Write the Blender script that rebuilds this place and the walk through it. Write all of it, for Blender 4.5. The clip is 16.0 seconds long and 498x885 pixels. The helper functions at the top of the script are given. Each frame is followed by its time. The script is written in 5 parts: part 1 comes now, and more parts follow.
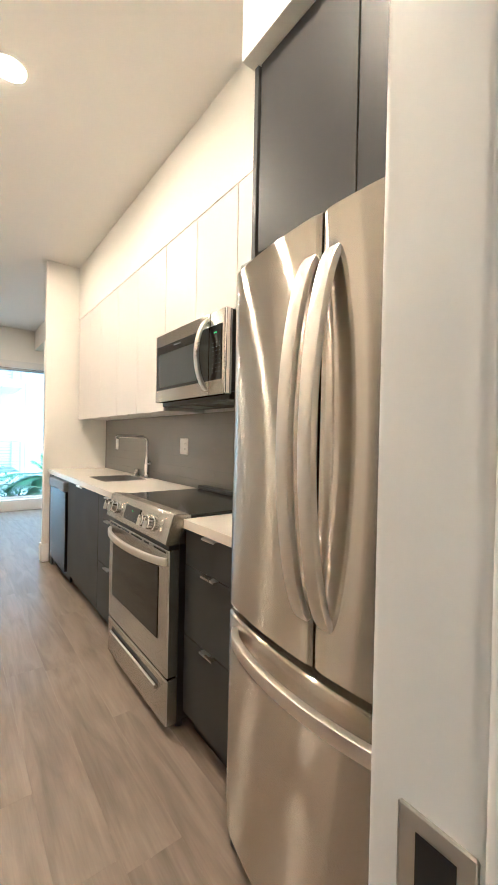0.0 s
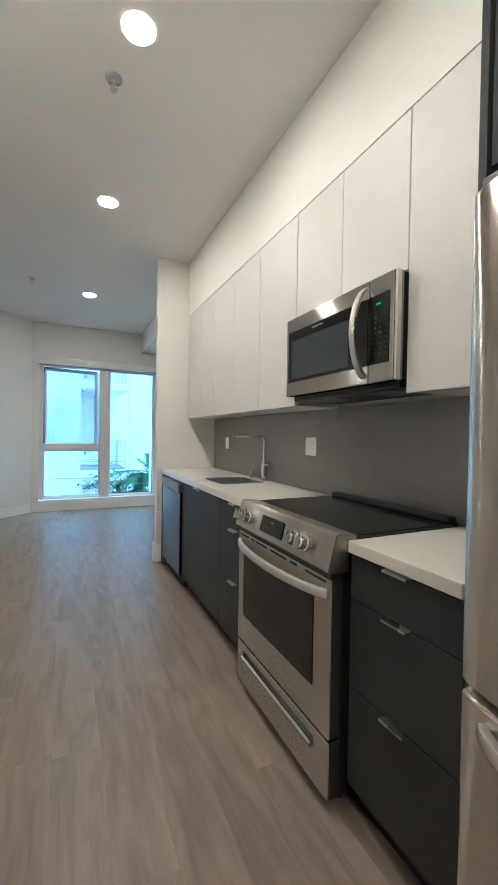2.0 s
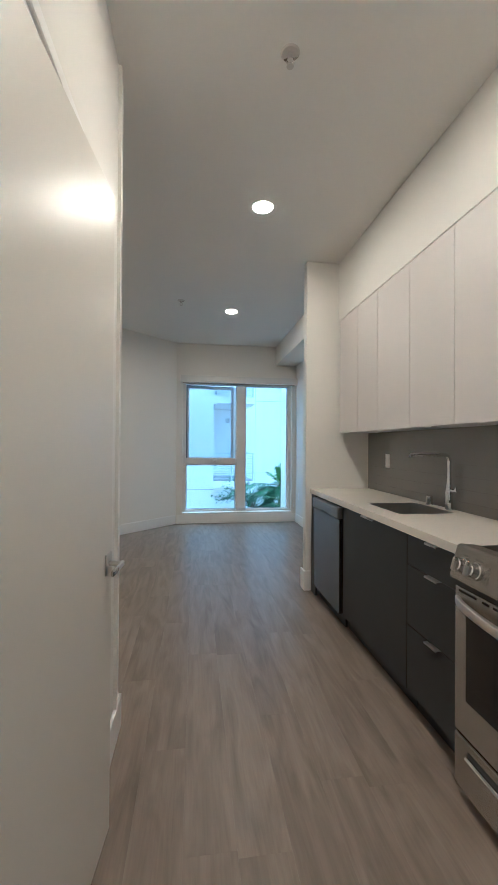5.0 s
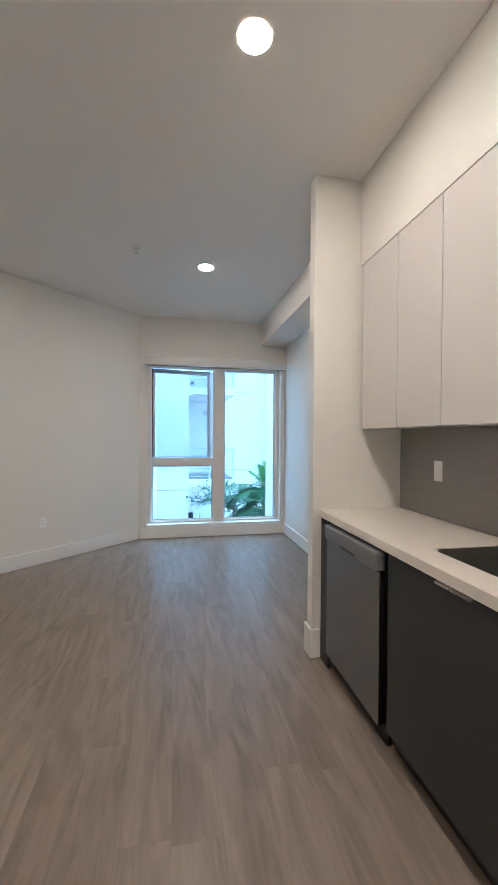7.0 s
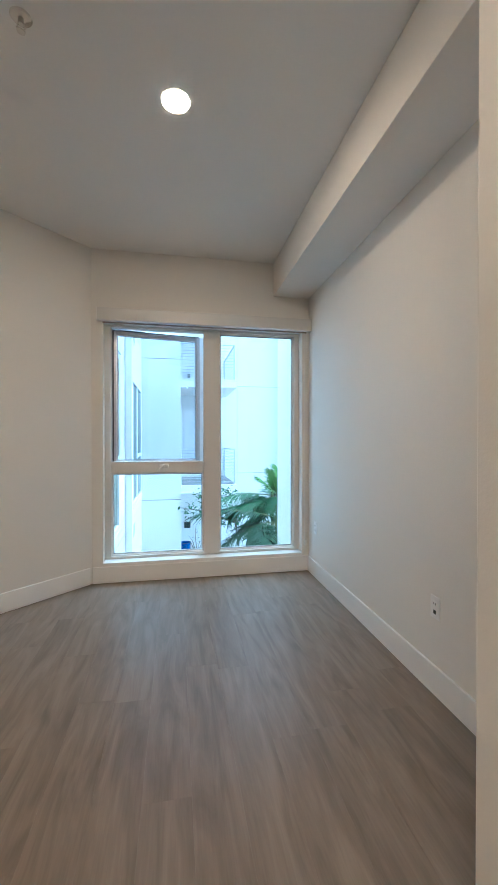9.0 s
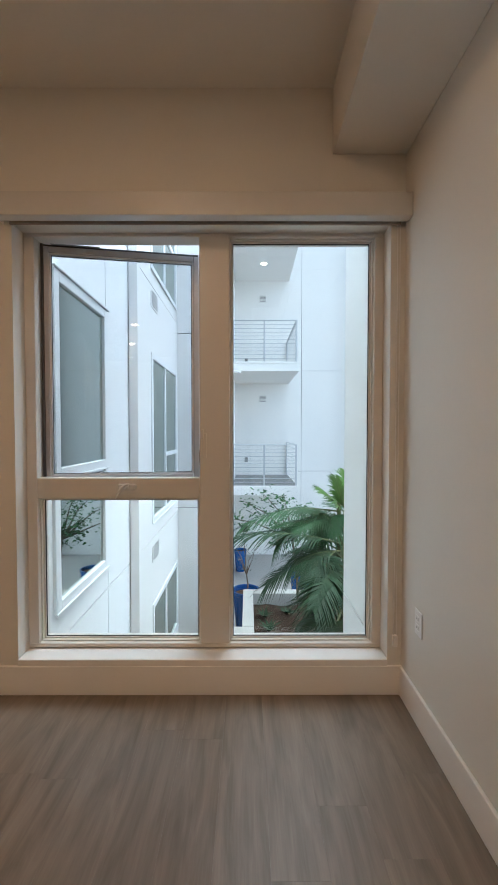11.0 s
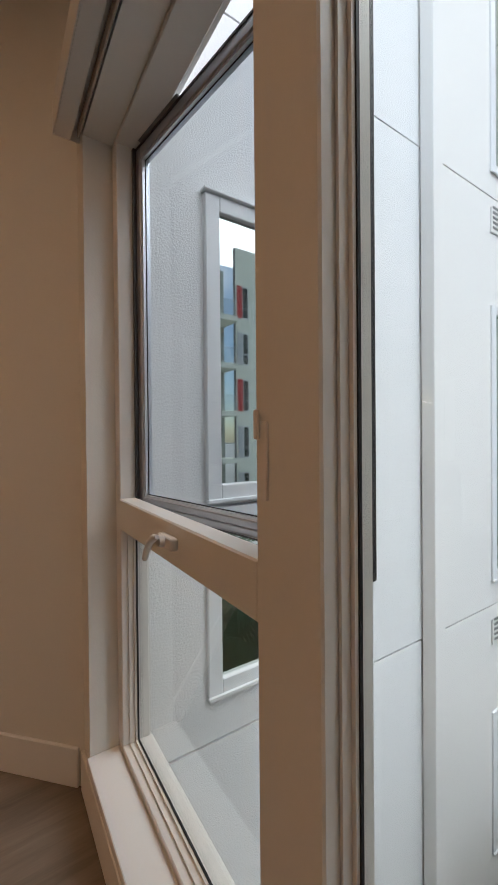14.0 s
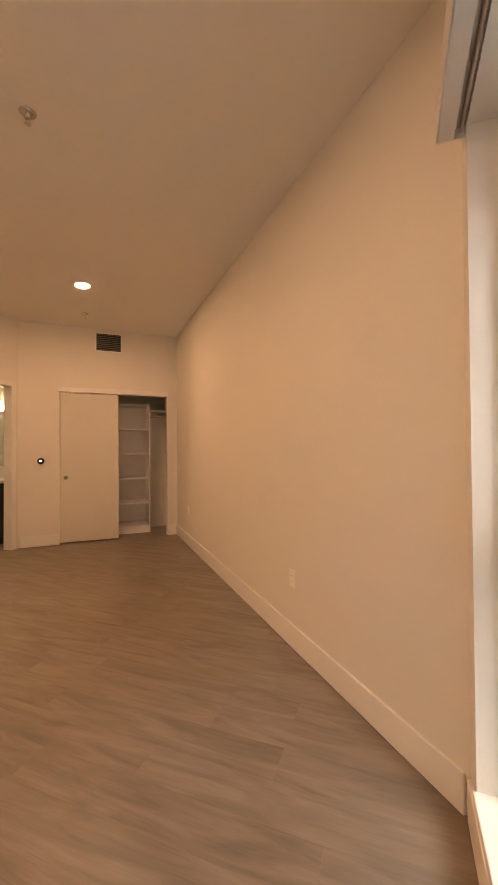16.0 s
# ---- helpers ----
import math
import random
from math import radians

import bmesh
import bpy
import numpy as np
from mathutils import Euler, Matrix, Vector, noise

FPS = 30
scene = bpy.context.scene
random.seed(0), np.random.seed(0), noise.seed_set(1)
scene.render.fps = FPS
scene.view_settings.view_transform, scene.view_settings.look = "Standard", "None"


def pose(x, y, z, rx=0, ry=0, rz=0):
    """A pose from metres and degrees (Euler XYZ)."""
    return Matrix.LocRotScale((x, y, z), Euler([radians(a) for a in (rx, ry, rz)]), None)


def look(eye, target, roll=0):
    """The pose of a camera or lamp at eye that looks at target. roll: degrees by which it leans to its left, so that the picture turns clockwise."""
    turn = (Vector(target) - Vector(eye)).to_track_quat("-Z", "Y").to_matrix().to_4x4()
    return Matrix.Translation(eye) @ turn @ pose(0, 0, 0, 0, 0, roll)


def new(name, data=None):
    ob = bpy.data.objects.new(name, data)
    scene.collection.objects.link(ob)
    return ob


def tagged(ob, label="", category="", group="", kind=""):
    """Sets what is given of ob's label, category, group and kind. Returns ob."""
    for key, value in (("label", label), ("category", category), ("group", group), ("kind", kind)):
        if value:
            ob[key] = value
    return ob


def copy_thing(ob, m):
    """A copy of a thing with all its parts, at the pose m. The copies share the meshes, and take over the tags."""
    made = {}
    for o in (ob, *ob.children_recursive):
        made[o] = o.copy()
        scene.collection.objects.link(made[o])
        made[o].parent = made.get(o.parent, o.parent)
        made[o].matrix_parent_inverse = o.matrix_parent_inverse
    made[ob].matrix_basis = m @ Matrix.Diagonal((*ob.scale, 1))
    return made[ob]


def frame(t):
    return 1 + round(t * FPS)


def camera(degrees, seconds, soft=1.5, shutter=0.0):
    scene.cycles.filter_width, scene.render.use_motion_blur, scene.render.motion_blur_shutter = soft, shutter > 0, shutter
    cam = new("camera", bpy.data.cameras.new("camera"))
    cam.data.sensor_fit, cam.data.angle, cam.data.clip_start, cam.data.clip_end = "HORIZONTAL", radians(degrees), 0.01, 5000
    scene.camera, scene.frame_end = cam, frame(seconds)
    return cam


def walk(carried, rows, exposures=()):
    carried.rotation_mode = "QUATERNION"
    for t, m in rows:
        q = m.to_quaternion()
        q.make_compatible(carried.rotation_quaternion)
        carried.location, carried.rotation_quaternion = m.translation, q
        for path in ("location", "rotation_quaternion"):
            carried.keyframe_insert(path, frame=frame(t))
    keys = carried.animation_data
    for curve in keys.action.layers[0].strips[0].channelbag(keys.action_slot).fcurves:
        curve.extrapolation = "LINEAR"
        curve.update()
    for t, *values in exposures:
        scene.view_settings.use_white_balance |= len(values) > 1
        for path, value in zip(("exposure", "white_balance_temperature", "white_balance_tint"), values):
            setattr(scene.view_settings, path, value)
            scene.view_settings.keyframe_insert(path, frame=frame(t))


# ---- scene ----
# ---- camera and walk ----
cam = camera(65.1, 16.0, soft=1.5)
PATH = [
    (0, (-0.043, -0.09, 1.277), (1.175, 1.496, 1.258), 1.2),
    (0.5, (-0.037, 0.006, 1.287), (1.114, 1.641, 1.243), 1.1),
    (1, (-0.045, 0.131, 1.276), (1.038, 1.812, 1.225), 1.0),
    (1.5, (-0.077, 0.251, 1.271), (0.923, 1.982, 1.221), 1.0),
    (2, (-0.108, 0.356, 1.276), (0.742, 2.166, 1.24), 0.9),
    (2.5, (-0.121, 0.451, 1.289), (0.508, 2.349, 1.286), 0.8),
    (3, (-0.127, 0.531, 1.313), (0.228, 2.499, 1.329), 0.8),
    (3.5, (-0.171, 0.581, 1.315), (-0.035, 2.577, 1.348), 0.7),
    (4, (-0.224, 0.618, 1.306), (-0.144, 2.616, 1.36), 0.5),
    (4.5, (-0.314, 0.666, 1.314), (-0.131, 2.657, 1.348), 0.5),
    (7, (-0.155, 1.927, 1.377), (0.229, 3.89, 1.355), 0.4),
    (7.5, (-0.128, 2.345, 1.387), (0.292, 4.301, 1.36), 0.4),
    (8, (-0.094, 2.785, 1.4), (0.368, 4.731, 1.376), 0.1),
    (8.5, (0.014, 3.245, 1.376), (0.457, 5.195, 1.327), -0.0),
    (9, (0.147, 3.686, 1.3), (0.516, 5.651, 1.286), -0.0),
    (11.5, (0.774, 5.847, 1.343), (0.598, 7.838, 1.279), -0.1),
    (12, (0.869, 6.215, 1.335), (0.441, 8.168, 1.275), -0.2),
    (12.5, (0.963, 6.523, 1.335), (0.224, 8.381, 1.281), -0.4),
    (13, (0.991, 6.791, 1.314), (-0.056, 8.495, 1.274), -0.5),
    (13.5, (0.957, 6.985, 1.305), (-0.397, 8.457, 1.281), -0.7),
    (14, (0.96, 7.119, 1.301), (-0.707, 8.224, 1.284), -0.5),
    (14.5, (0.934, 7.161, 1.297), (-0.957, 7.811, 1.294), -0.5),
    (15, (0.904, 7.156, 1.304), (-1.091, 7.299, 1.317), -0.4),
    (15.5, (0.926, 7.172, 1.3), (-1.043, 6.822, 1.33), -0.3),
    (16, (0.961, 7.181, 1.3), (-0.904, 6.46, 1.33), -0.4),
]
EXPOSE = [(0.0, 2.45, 4000, -15), (0.6, 2.25, 3850, -18), (1.0, 1.95, 3550, -20), (2.0, 1.65, 3550, -16), (4.0, 1.2, 3600, -16), (7.0, 1.6, 3750, -11), (9.0, 1.45, 4050, -12), (10.2, 1.0, 4800, -5), (11.5, 0.55, 5600, 0), (12.2, 0.3, 5800, 2), (13.0, 0.12, 5950, 4), (14.0, 0.15, 5950, 6), (14.5, 0.4, 6000, 7), (15.2, 0.88, 6400, 9), (16.0, 1.62, 7000, 10)]
walk(cam, [(t, look(eye, target, roll)) for t, eye, target, roll in PATH], EXPOSE)

# ---- world and daylight ----
SUN_AZ, SUN_EL = 42, 62
world = bpy.data.worlds.new("sky")
scene.world = world
world.use_nodes = True
wn = world.node_tree
sky = wn.nodes.new("ShaderNodeTexSky")
sky.sky_type, sky.sun_disc = "NISHITA", False
sky.sun_elevation, sky.sun_rotation = radians(SUN_EL), radians(SUN_AZ)
# broken white cloud
cl = wn.nodes.new("ShaderNodeTexNoise")
cl.inputs["Scale"].default_value, cl.inputs["Detail"].default_value = 3.2, 6
cr = wn.nodes.new("ShaderNodeMapRange")
cr.inputs["From Min"].default_value, cr.inputs["From Max"].default_value = 0.46, 0.6
wn.links.new(wn.nodes.new("ShaderNodeTexCoord").outputs["Generated"], cl.inputs["Vector"])
wn.links.new(cl.outputs["Fac"], cr.inputs["Value"])
cm_ = wn.nodes.new("ShaderNodeMixRGB")
cm_.inputs["Color2"].default_value = (11.4, 11.3, 12.3, 1)
wn.links.new(cr.outputs[0], cm_.inputs["Fac"])
wn.links.new(sky.outputs[0], cm_.inputs["Color1"])
wn.links.new(cm_.outputs[0], wn.nodes["Background"].inputs[0])
wn.nodes["Background"].inputs[1].default_value = 0.15
sun_data = bpy.data.lights.new("sun", "SUN")
sun_data.energy, sun_data.angle, sun_data.color = 5.0, radians(80), (1.0, 0.95, 0.9)
sun_ob = new("sun", sun_data)
sun_ob.matrix_world = look((20 * math.sin(radians(SUN_AZ)), 20 * math.cos(radians(SUN_AZ)), 20 * math.tan(radians(SUN_EL))), (0, 0, 0))
LAMP_GLOW = 162.0


# ---- materials ----
def shade(name, rgb, rough=0.5, metal=0.0, var=0.06, scale=6.0, fine=120.0, bump=0.0, bump_scale=None, stretch=(1, 1, 1),
          rough_var=0.025, coat=0.0, per_object=0.0, island=0.0, spec=0.5):
    """A surface with a broad and a fine variation of tone, uneven gloss and a fine relief."""
    m = bpy.data.materials.new(name)
    m.use_nodes = True
    t = m.node_tree
    b = t.nodes["Principled BSDF"]
    co = t.nodes.new("ShaderNodeTexCoord")
    mp = t.nodes.new("ShaderNodeMapping")
    mp.inputs["Scale"].default_value = stretch
    t.links.new(co.outputs["Object"], mp.inputs["Vector"])
    n1 = t.nodes.new("ShaderNodeTexNoise")
    n1.inputs["Scale"].default_value, n1.inputs["Detail"].default_value = scale, 4
    n2 = t.nodes.new("ShaderNodeTexNoise")
    n2.inputs["Scale"].default_value, n2.inputs["Detail"].default_value = fine, 2
    for n in (n1, n2):
        t.links.new(mp.outputs[0], n.inputs["Vector"])
    mx = t.nodes.new("ShaderNodeMath")
    mx.operation = "MULTIPLY_ADD"
    t.links.new(n2.outputs["Fac"], mx.inputs[0])
    mx.inputs[1].default_value = 0.45
    t.links.new(n1.outputs["Fac"], mx.inputs[2])
    last = mx.outputs[0]
    if per_object or island:
        src = t.nodes.new("ShaderNodeObjectInfo" if per_object else "ShaderNodeNewGeometry")
        add = t.nodes.new("ShaderNodeMath")
        add.operation = "MULTIPLY_ADD"
        t.links.new(src.outputs["Random" if per_object else "Random Per Island"], add.inputs[0])
        add.inputs[1].default_value = per_object or island
        t.links.new(last, add.inputs[2])
        last = add.outputs[0]
    ramp = t.nodes.new("ShaderNodeMapRange")
    ramp.inputs["From Min"].default_value, ramp.inputs["From Max"].default_value = 0.35, 1.1 + (per_object or island)
    ramp.inputs["To Min"].default_value, ramp.inputs["To Max"].default_value = 1 - var, 1 + var
    t.links.new(last, ramp.inputs["Value"])
    mul = t.nodes.new("ShaderNodeVectorMath")
    mul.operation = "SCALE"
    mul.inputs[0].default_value = rgb
    t.links.new(ramp.outputs[0], mul.inputs["Scale"])
    t.links.new(mul.outputs[0], b.inputs["Base Color"])
    rr = t.nodes.new("ShaderNodeMapRange")
    rr.inputs["From Min"].default_value, rr.inputs["From Max"].default_value = 0.3, 0.7
    rr.inputs["To Min"].default_value, rr.inputs["To Max"].default_value = max(rough - rough_var, 0.02), min(rough + rough_var, 1)
    t.links.new(n1.outputs["Fac"], rr.inputs["Value"])
    t.links.new(rr.outputs[0], b.inputs["Roughness"])
    b.inputs["Metallic"].default_value = metal
    b.inputs["Coat Weight"].default_value = coat
    b.inputs["Specular IOR Level"].default_value = spec
    if bump:
        bp = t.nodes.new("ShaderNodeBump")
        bp.inputs["Strength"].default_value, bp.inputs["Distance"].default_value = bump, 0.004
        n3 = n2
        if bump_scale:
            n3 = t.nodes.new("ShaderNodeTexNoise")
            n3.inputs["Scale"].default_value, n3.inputs["Detail"].default_value = bump_scale, 3
            t.links.new(mp.outputs[0], n3.inputs["Vector"])
        t.links.new(n3.outputs["Fac"], bp.inputs["Height"])
        t.links.new(bp.outputs[0], b.inputs["Normal"])
    return m


def glow(name, rgb, strength):
    m = bpy.data.materials.new(name)
    m.use_nodes = True
    b = m.node_tree.nodes["Principled BSDF"]
    b.inputs["Base Color"].default_value = (*rgb, 1)
    b.inputs["Emission Color"].default_value = (*rgb, 1)
    b.inputs["Emission Strength"].default_value = strength
    return m


def pane_glass(name, tint=(0.97, 0.99, 0.98)):
    """Thin window glass: clear, with the gloss of its angle."""
    m = bpy.data.materials.new(name)
    m.use_nodes = True
    t = m.node_tree
    t.nodes.remove(t.nodes["Principled BSDF"])
    out = t.nodes["Material Output"]
    tr = t.nodes.new("ShaderNodeBsdfTransparent")
    tr.inputs[0].default_value = (*tint, 1)
    gl = t.nodes.new("ShaderNodeBsdfGlossy")
    gl.inputs["Roughness"].default_value = 0.01
    fr = t.nodes.new("ShaderNodeLayerWeight")
    pw = t.nodes.new("ShaderNodeMath")
    pw.operation = "POWER"
    t.links.new(fr.outputs["Facing"], pw.inputs[0])
    pw.inputs[1].default_value = 4.5
    mr = t.nodes.new("ShaderNodeMapRange")
    mr.inputs["To Min"].default_value, mr.inputs["To Max"].default_value = 0.035, 0.9
    t.links.new(pw.outputs[0], mr.inputs["Value"])
    mix = t.nodes.new("ShaderNodeMixShader")
    t.links.new(mr.outputs[0], mix.inputs[0])
    t.links.new(tr.outputs[0], mix.inputs[1])
    t.links.new(gl.outputs[0], mix.inputs[2])
    t.links.new(mix.outputs[0], out.inputs["Surface"])
    return m


def wood_floor():
    m = bpy.data.materials.new("vinyl_plank")
    m.use_nodes = True
    t = m.node_tree
    b = t.nodes["Principled BSDF"]
    co = t.nodes.new("ShaderNodeTexCoord")
    info = t.nodes.new("ShaderNodeObjectInfo")
    off = t.nodes.new("ShaderNodeVectorMath")
    off.operation = "SCALE"
    off.inputs[0].default_value = (37.0, 91.0, 13.0)
    t.links.new(info.outputs["Random"], off.inputs["Scale"])
    add = t.nodes.new("ShaderNodeVectorMath")
    t.links.new(co.outputs["Object"], add.inputs[0])
    t.links.new(off.outputs[0], add.inputs[1])
    def noise_at(sx, sy, scale, detail, dist=0.0):
        mp = t.nodes.new("ShaderNodeMapping")
        mp.inputs["Scale"].default_value = (sx, sy, 1)
        t.links.new(add.outputs[0], mp.inputs["Vector"])
        n = t.nodes.new("ShaderNodeTexNoise")
        n.inputs["Scale"].default_value, n.inputs["Detail"].default_value, n.inputs["Distortion"].default_value = scale, detail, dist
        t.links.new(mp.outputs[0], n.inputs["Vector"])
        return n
    broad = noise_at(7.5, 1.1, 1.7, 5, 1.1)
    grain = noise_at(60.0, 2.6, 2.2, 5, 0.6)
    b.inputs["Specular IOR Level"].default_value = 0.35
    ramp = t.nodes.new("ShaderNodeValToRGB")
    r = ramp.color_ramp
    r.elements[0].position, r.elements[0].color = 0.2, (0.15, 0.12, 0.092, 1)
    r.elements[1].position, r.elements[1].color = 0.85, (0.315, 0.257, 0.203, 1)
    e = r.elements.new(0.52)
    e.color = (0.232, 0.188, 0.147, 1)
    ma = t.nodes.new("ShaderNodeMath")
    ma.operation = "MULTIPLY_ADD"
    t.links.new(grain.outputs["Fac"], ma.inputs[0])
    ma.inputs[1].default_value = 0.28
    t.links.new(broad.outputs["Fac"], ma.inputs[2])
    mb = t.nodes.new("ShaderNodeMath")
    mb.operation = "MULTIPLY_ADD"
    t.links.new(info.outputs["Random"], mb.inputs[0])
    mb.inputs[1].default_value = 0.09
    t.links.new(ma.outputs[0], mb.inputs[2])
    sb = t.nodes.new("ShaderNodeMath")
    sb.operation = "SUBTRACT"
    t.links.new(mb.outputs[0], sb.inputs[0])
    sb.inputs[1].default_value = 0.19
    t.links.new(sb.outputs[0], ramp.inputs[0])
    t.links.new(ramp.outputs[0], b.inputs["Base Color"])
    rr = t.nodes.new("ShaderNodeMapRange")
    rr.inputs["To Min"].default_value, rr.inputs["To Max"].default_value = 0.31, 0.42
    t.links.new(grain.outputs["Fac"], rr.inputs["Value"])
    t.links.new(rr.outputs[0], b.inputs["Roughness"])
    bp = t.nodes.new("ShaderNodeBump")
    bp.inputs["Strength"].default_value, bp.inputs["Distance"].default_value = 0.06, 0.002
    t.links.new(grain.outputs["Fac"], bp.inputs["Height"])
    t.links.new(bp.outputs[0], b.inputs["Normal"])
    return m


def brushed(name, rgb, rough=0.26, stretch=-0.78):
    """Metal brushed from side to side: its highlights are drawn out upright."""
    m = shade(name, rgb, rough, 1.0, var=0.02, scale=2.0, fine=1.0, stretch=(1, 1, 160), rough_var=0.008)
    t = m.node_tree
    mul = next(k for k in t.nodes if k.type == "VECT_MATH")
    t.nodes.remove(t.nodes["Principled BSDF"])
    g = t.nodes.new("ShaderNodeBsdfAnisotropic")
    g.inputs["Roughness"].default_value, g.inputs["Anisotropy"].default_value = rough, stretch
    tan = t.nodes.new("ShaderNodeCombineXYZ")
    tan.inputs["Z"].default_value = 1.0
    t.links.new(tan.outputs[0], g.inputs["Tangent"])
    t.links.new(mul.outputs[0], g.inputs["Color"])
    t.links.new(g.outputs[0], t.nodes["Material Output"].inputs["Surface"])
    return m


wall_paint = shade("wall_paint", (0.79, 0.768, 0.715), 0.55, var=0.02, scale=1.2, fine=90, bump=0.12, bump_scale=140, spec=0.3)
ceiling_paint = shade("ceiling_paint", (0.83, 0.815, 0.77), 0.75, var=0.02, scale=1.0, fine=60, bump=0.1, bump_scale=110, spec=0.2)
trim_paint = shade("trim_paint", (0.86, 0.845, 0.815), 0.32, var=0.02, scale=3, bump=0.03)
door_paint = shade("door_paint", (0.72, 0.69, 0.625), 0.37, var=0.015, scale=2.5, bump=0.07, bump_scale=60, rough_var=0.015, spec=0.4)
plank_mat = wood_floor()
seam_mat = shade("floor_seam", (0.1, 0.08, 0.065), 0.8)
steel = brushed("brushed_steel", (0.53, 0.5, 0.45), 0.27)
steel_v = brushed("brushed_fridge_steel", (0.6, 0.555, 0.485), 0.21, -0.84)
steel_pol = shade("polished_steel", (0.72, 0.7, 0.67), 0.13, 1.0, var=0.03)
handle_steel = shade("satin_handle_steel", (0.74, 0.7, 0.64), 0.38, 1.0, var=0.02)
chrome = shade("chrome", (0.78, 0.78, 0.78), 0.06, 1.0, var=0.02, rough_var=0.02)
nickel = shade("satin_nickel", (0.62, 0.59, 0.54), 0.28, 1.0, var=0.03)
dark_lam = shade("dark_grey_laminate", (0.042, 0.043, 0.044), 0.45, var=0.08, scale=4, fine=200, bump=0.03, spec=0.25)
white_lam = shade("white_laminate", (0.66, 0.625, 0.595), 0.46, var=0.012, scale=2, rough_var=0.01, spec=0.35)
quartz = shade("quartz_worktop", (0.73, 0.685, 0.605), 0.22, var=0.025, scale=90, fine=400, rough_var=0.01)
tile_mat = shade("grey_wall_tile", (0.25, 0.242, 0.226), 0.17, var=0.035, scale=2, fine=40, per_object=0.05, stretch=(1, 0.5, 6))
grout = shade("tile_grout", (0.25, 0.242, 0.226), 0.85, var=0.05)
black_glass = shade("black_ceramic_glass", (0.006, 0.006, 0.006), 0.12, var=0.05, rough_var=0.02)
oven_glass = shade("smoked_oven_glass", (0.012, 0.012, 0.012), 0.05, var=0.05, rough_var=0.02)
black_pl = shade("black_plastic", (0.012, 0.012, 0.012), 0.4, var=0.05)
grey_pl = shade("grey_plastic", (0.2, 0.2, 0.19), 0.4, var=0.05)
white_pl = shade("white_plastic", (0.88, 0.87, 0.85), 0.3, var=0.02)
vinyl = shade("almond_vinyl_frame", (0.74, 0.71, 0.66), 0.34, var=0.02, scale=4)
gasket = shade("black_gasket", (0.015, 0.015, 0.016), 0.6)
alu = shade("grey_sash", (0.5, 0.52, 0.57), 0.36, 0.75, var=0.04)
silver_bead = shade("silver_bead", (0.72, 0.74, 0.78), 0.3, 0.7, var=0.03)
dark_steel = brushed("dark_brushed_steel", (0.32, 0.315, 0.31), 0.27)
stucco = shade("white_stucco", (0.83, 0.83, 0.825), 0.9, var=0.035, scale=0.9, fine=60, bump=0.35, bump_scale=95, spec=0.2)
stucco.node_tree.nodes["Bump"].inputs["Distance"].default_value = 0.012
stucco_smooth = shade("smooth_white_stucco", (0.83, 0.81, 0.78), 0.85, var=0.04, scale=0.5, fine=30, bump=0.2, bump_scale=90, spec=0.2)
red_wall = shade("dark_red_stucco", (0.27, 0.04, 0.038), 0.85, var=0.08, scale=0.7, bump=0.2)
bright_red = shade("red_panel_paint", (0.5, 0.05, 0.05), 0.6, var=0.06)
cream_wall = shade("cream_stucco", (0.82, 0.83, 0.72), 0.85, var=0.05, scale=0.5)
joint_mat = shade("shadow_joint", (0.12, 0.12, 0.12), 0.9)
ext_frame = shade("white_window_frame", (0.8, 0.81, 0.81), 0.4, var=0.02)
coated = shade("reflective_green_glass", (0.02, 0.03, 0.024), 0.02, var=0.1, rough_var=0.01, spec=1.0)
coated.node_tree.nodes["Principled BSDF"].inputs["IOR"].default_value = 3.3
coated.node_tree.nodes["Principled BSDF"].inputs["Specular Tint"].default_value = (0.94, 1.0, 0.95, 1)
dull_glass = shade("dark_window_glass", (0.03, 0.036, 0.03), 0.04, var=0.2, scale=0.8, rough_var=0.01)
rail_paint = shade("grey_rail_paint", (0.5, 0.51, 0.52), 0.4, var=0.03)
deck_mat = shade("grey_deck", (0.22, 0.22, 0.22), 0.8, var=0.1)
concrete = shade("pale_concrete", (0.5, 0.48, 0.44), 0.85, var=0.12, scale=2.0, fine=80, bump=0.25)
paving = shade("grey_paving", (0.3, 0.29, 0.28), 0.85, var=0.12, scale=1.5, bump=0.2)
soil_mat = shade("brown_mulch", (0.05, 0.031, 0.021), 0.95, var=0.6, scale=7, fine=90, bump=1.0, bump_scale=60, spec=0.15)
blue_glaze = shade("blue_glazed_pot", (0.01, 0.075, 0.28), 0.25, var=0.1, coat=0.4)
leaf_dark = shade("dark_palm_leaf", (0.017, 0.042, 0.014), 0.6, var=0.45, scale=3, fine=40, island=0.6, spec=0.3)
leaf_mid = shade("palm_leaf", (0.038, 0.09, 0.032), 0.6, var=0.4, scale=3, fine=40, island=0.6, spec=0.3)
leaf_light = shade("young_palm_leaf", (0.14, 0.25, 0.055), 0.6, var=0.35, scale=3, fine=40, island=0.6, spec=0.3)
leaf_shrub = shade("shrub_leaf", (0.05, 0.13, 0.04), 0.6, var=0.4, scale=5, island=0.7, spec=0.3)
stem_mat = shade("palm_stem", (0.13, 0.14, 0.05), 0.6, var=0.25, scale=8, bump=0.2)
bark = shade("bark", (0.12, 0.09, 0.06), 0.85, var=0.3, scale=14, bump=0.5)
glass = pane_glass("window_glass")
glass_screen = pane_glass("sash_glass", (0.8, 0.82, 0.83))
lamp_glow = glow("warm_lamp_diffuser", (1.0, 0.55, 0.29), LAMP_GLOW)
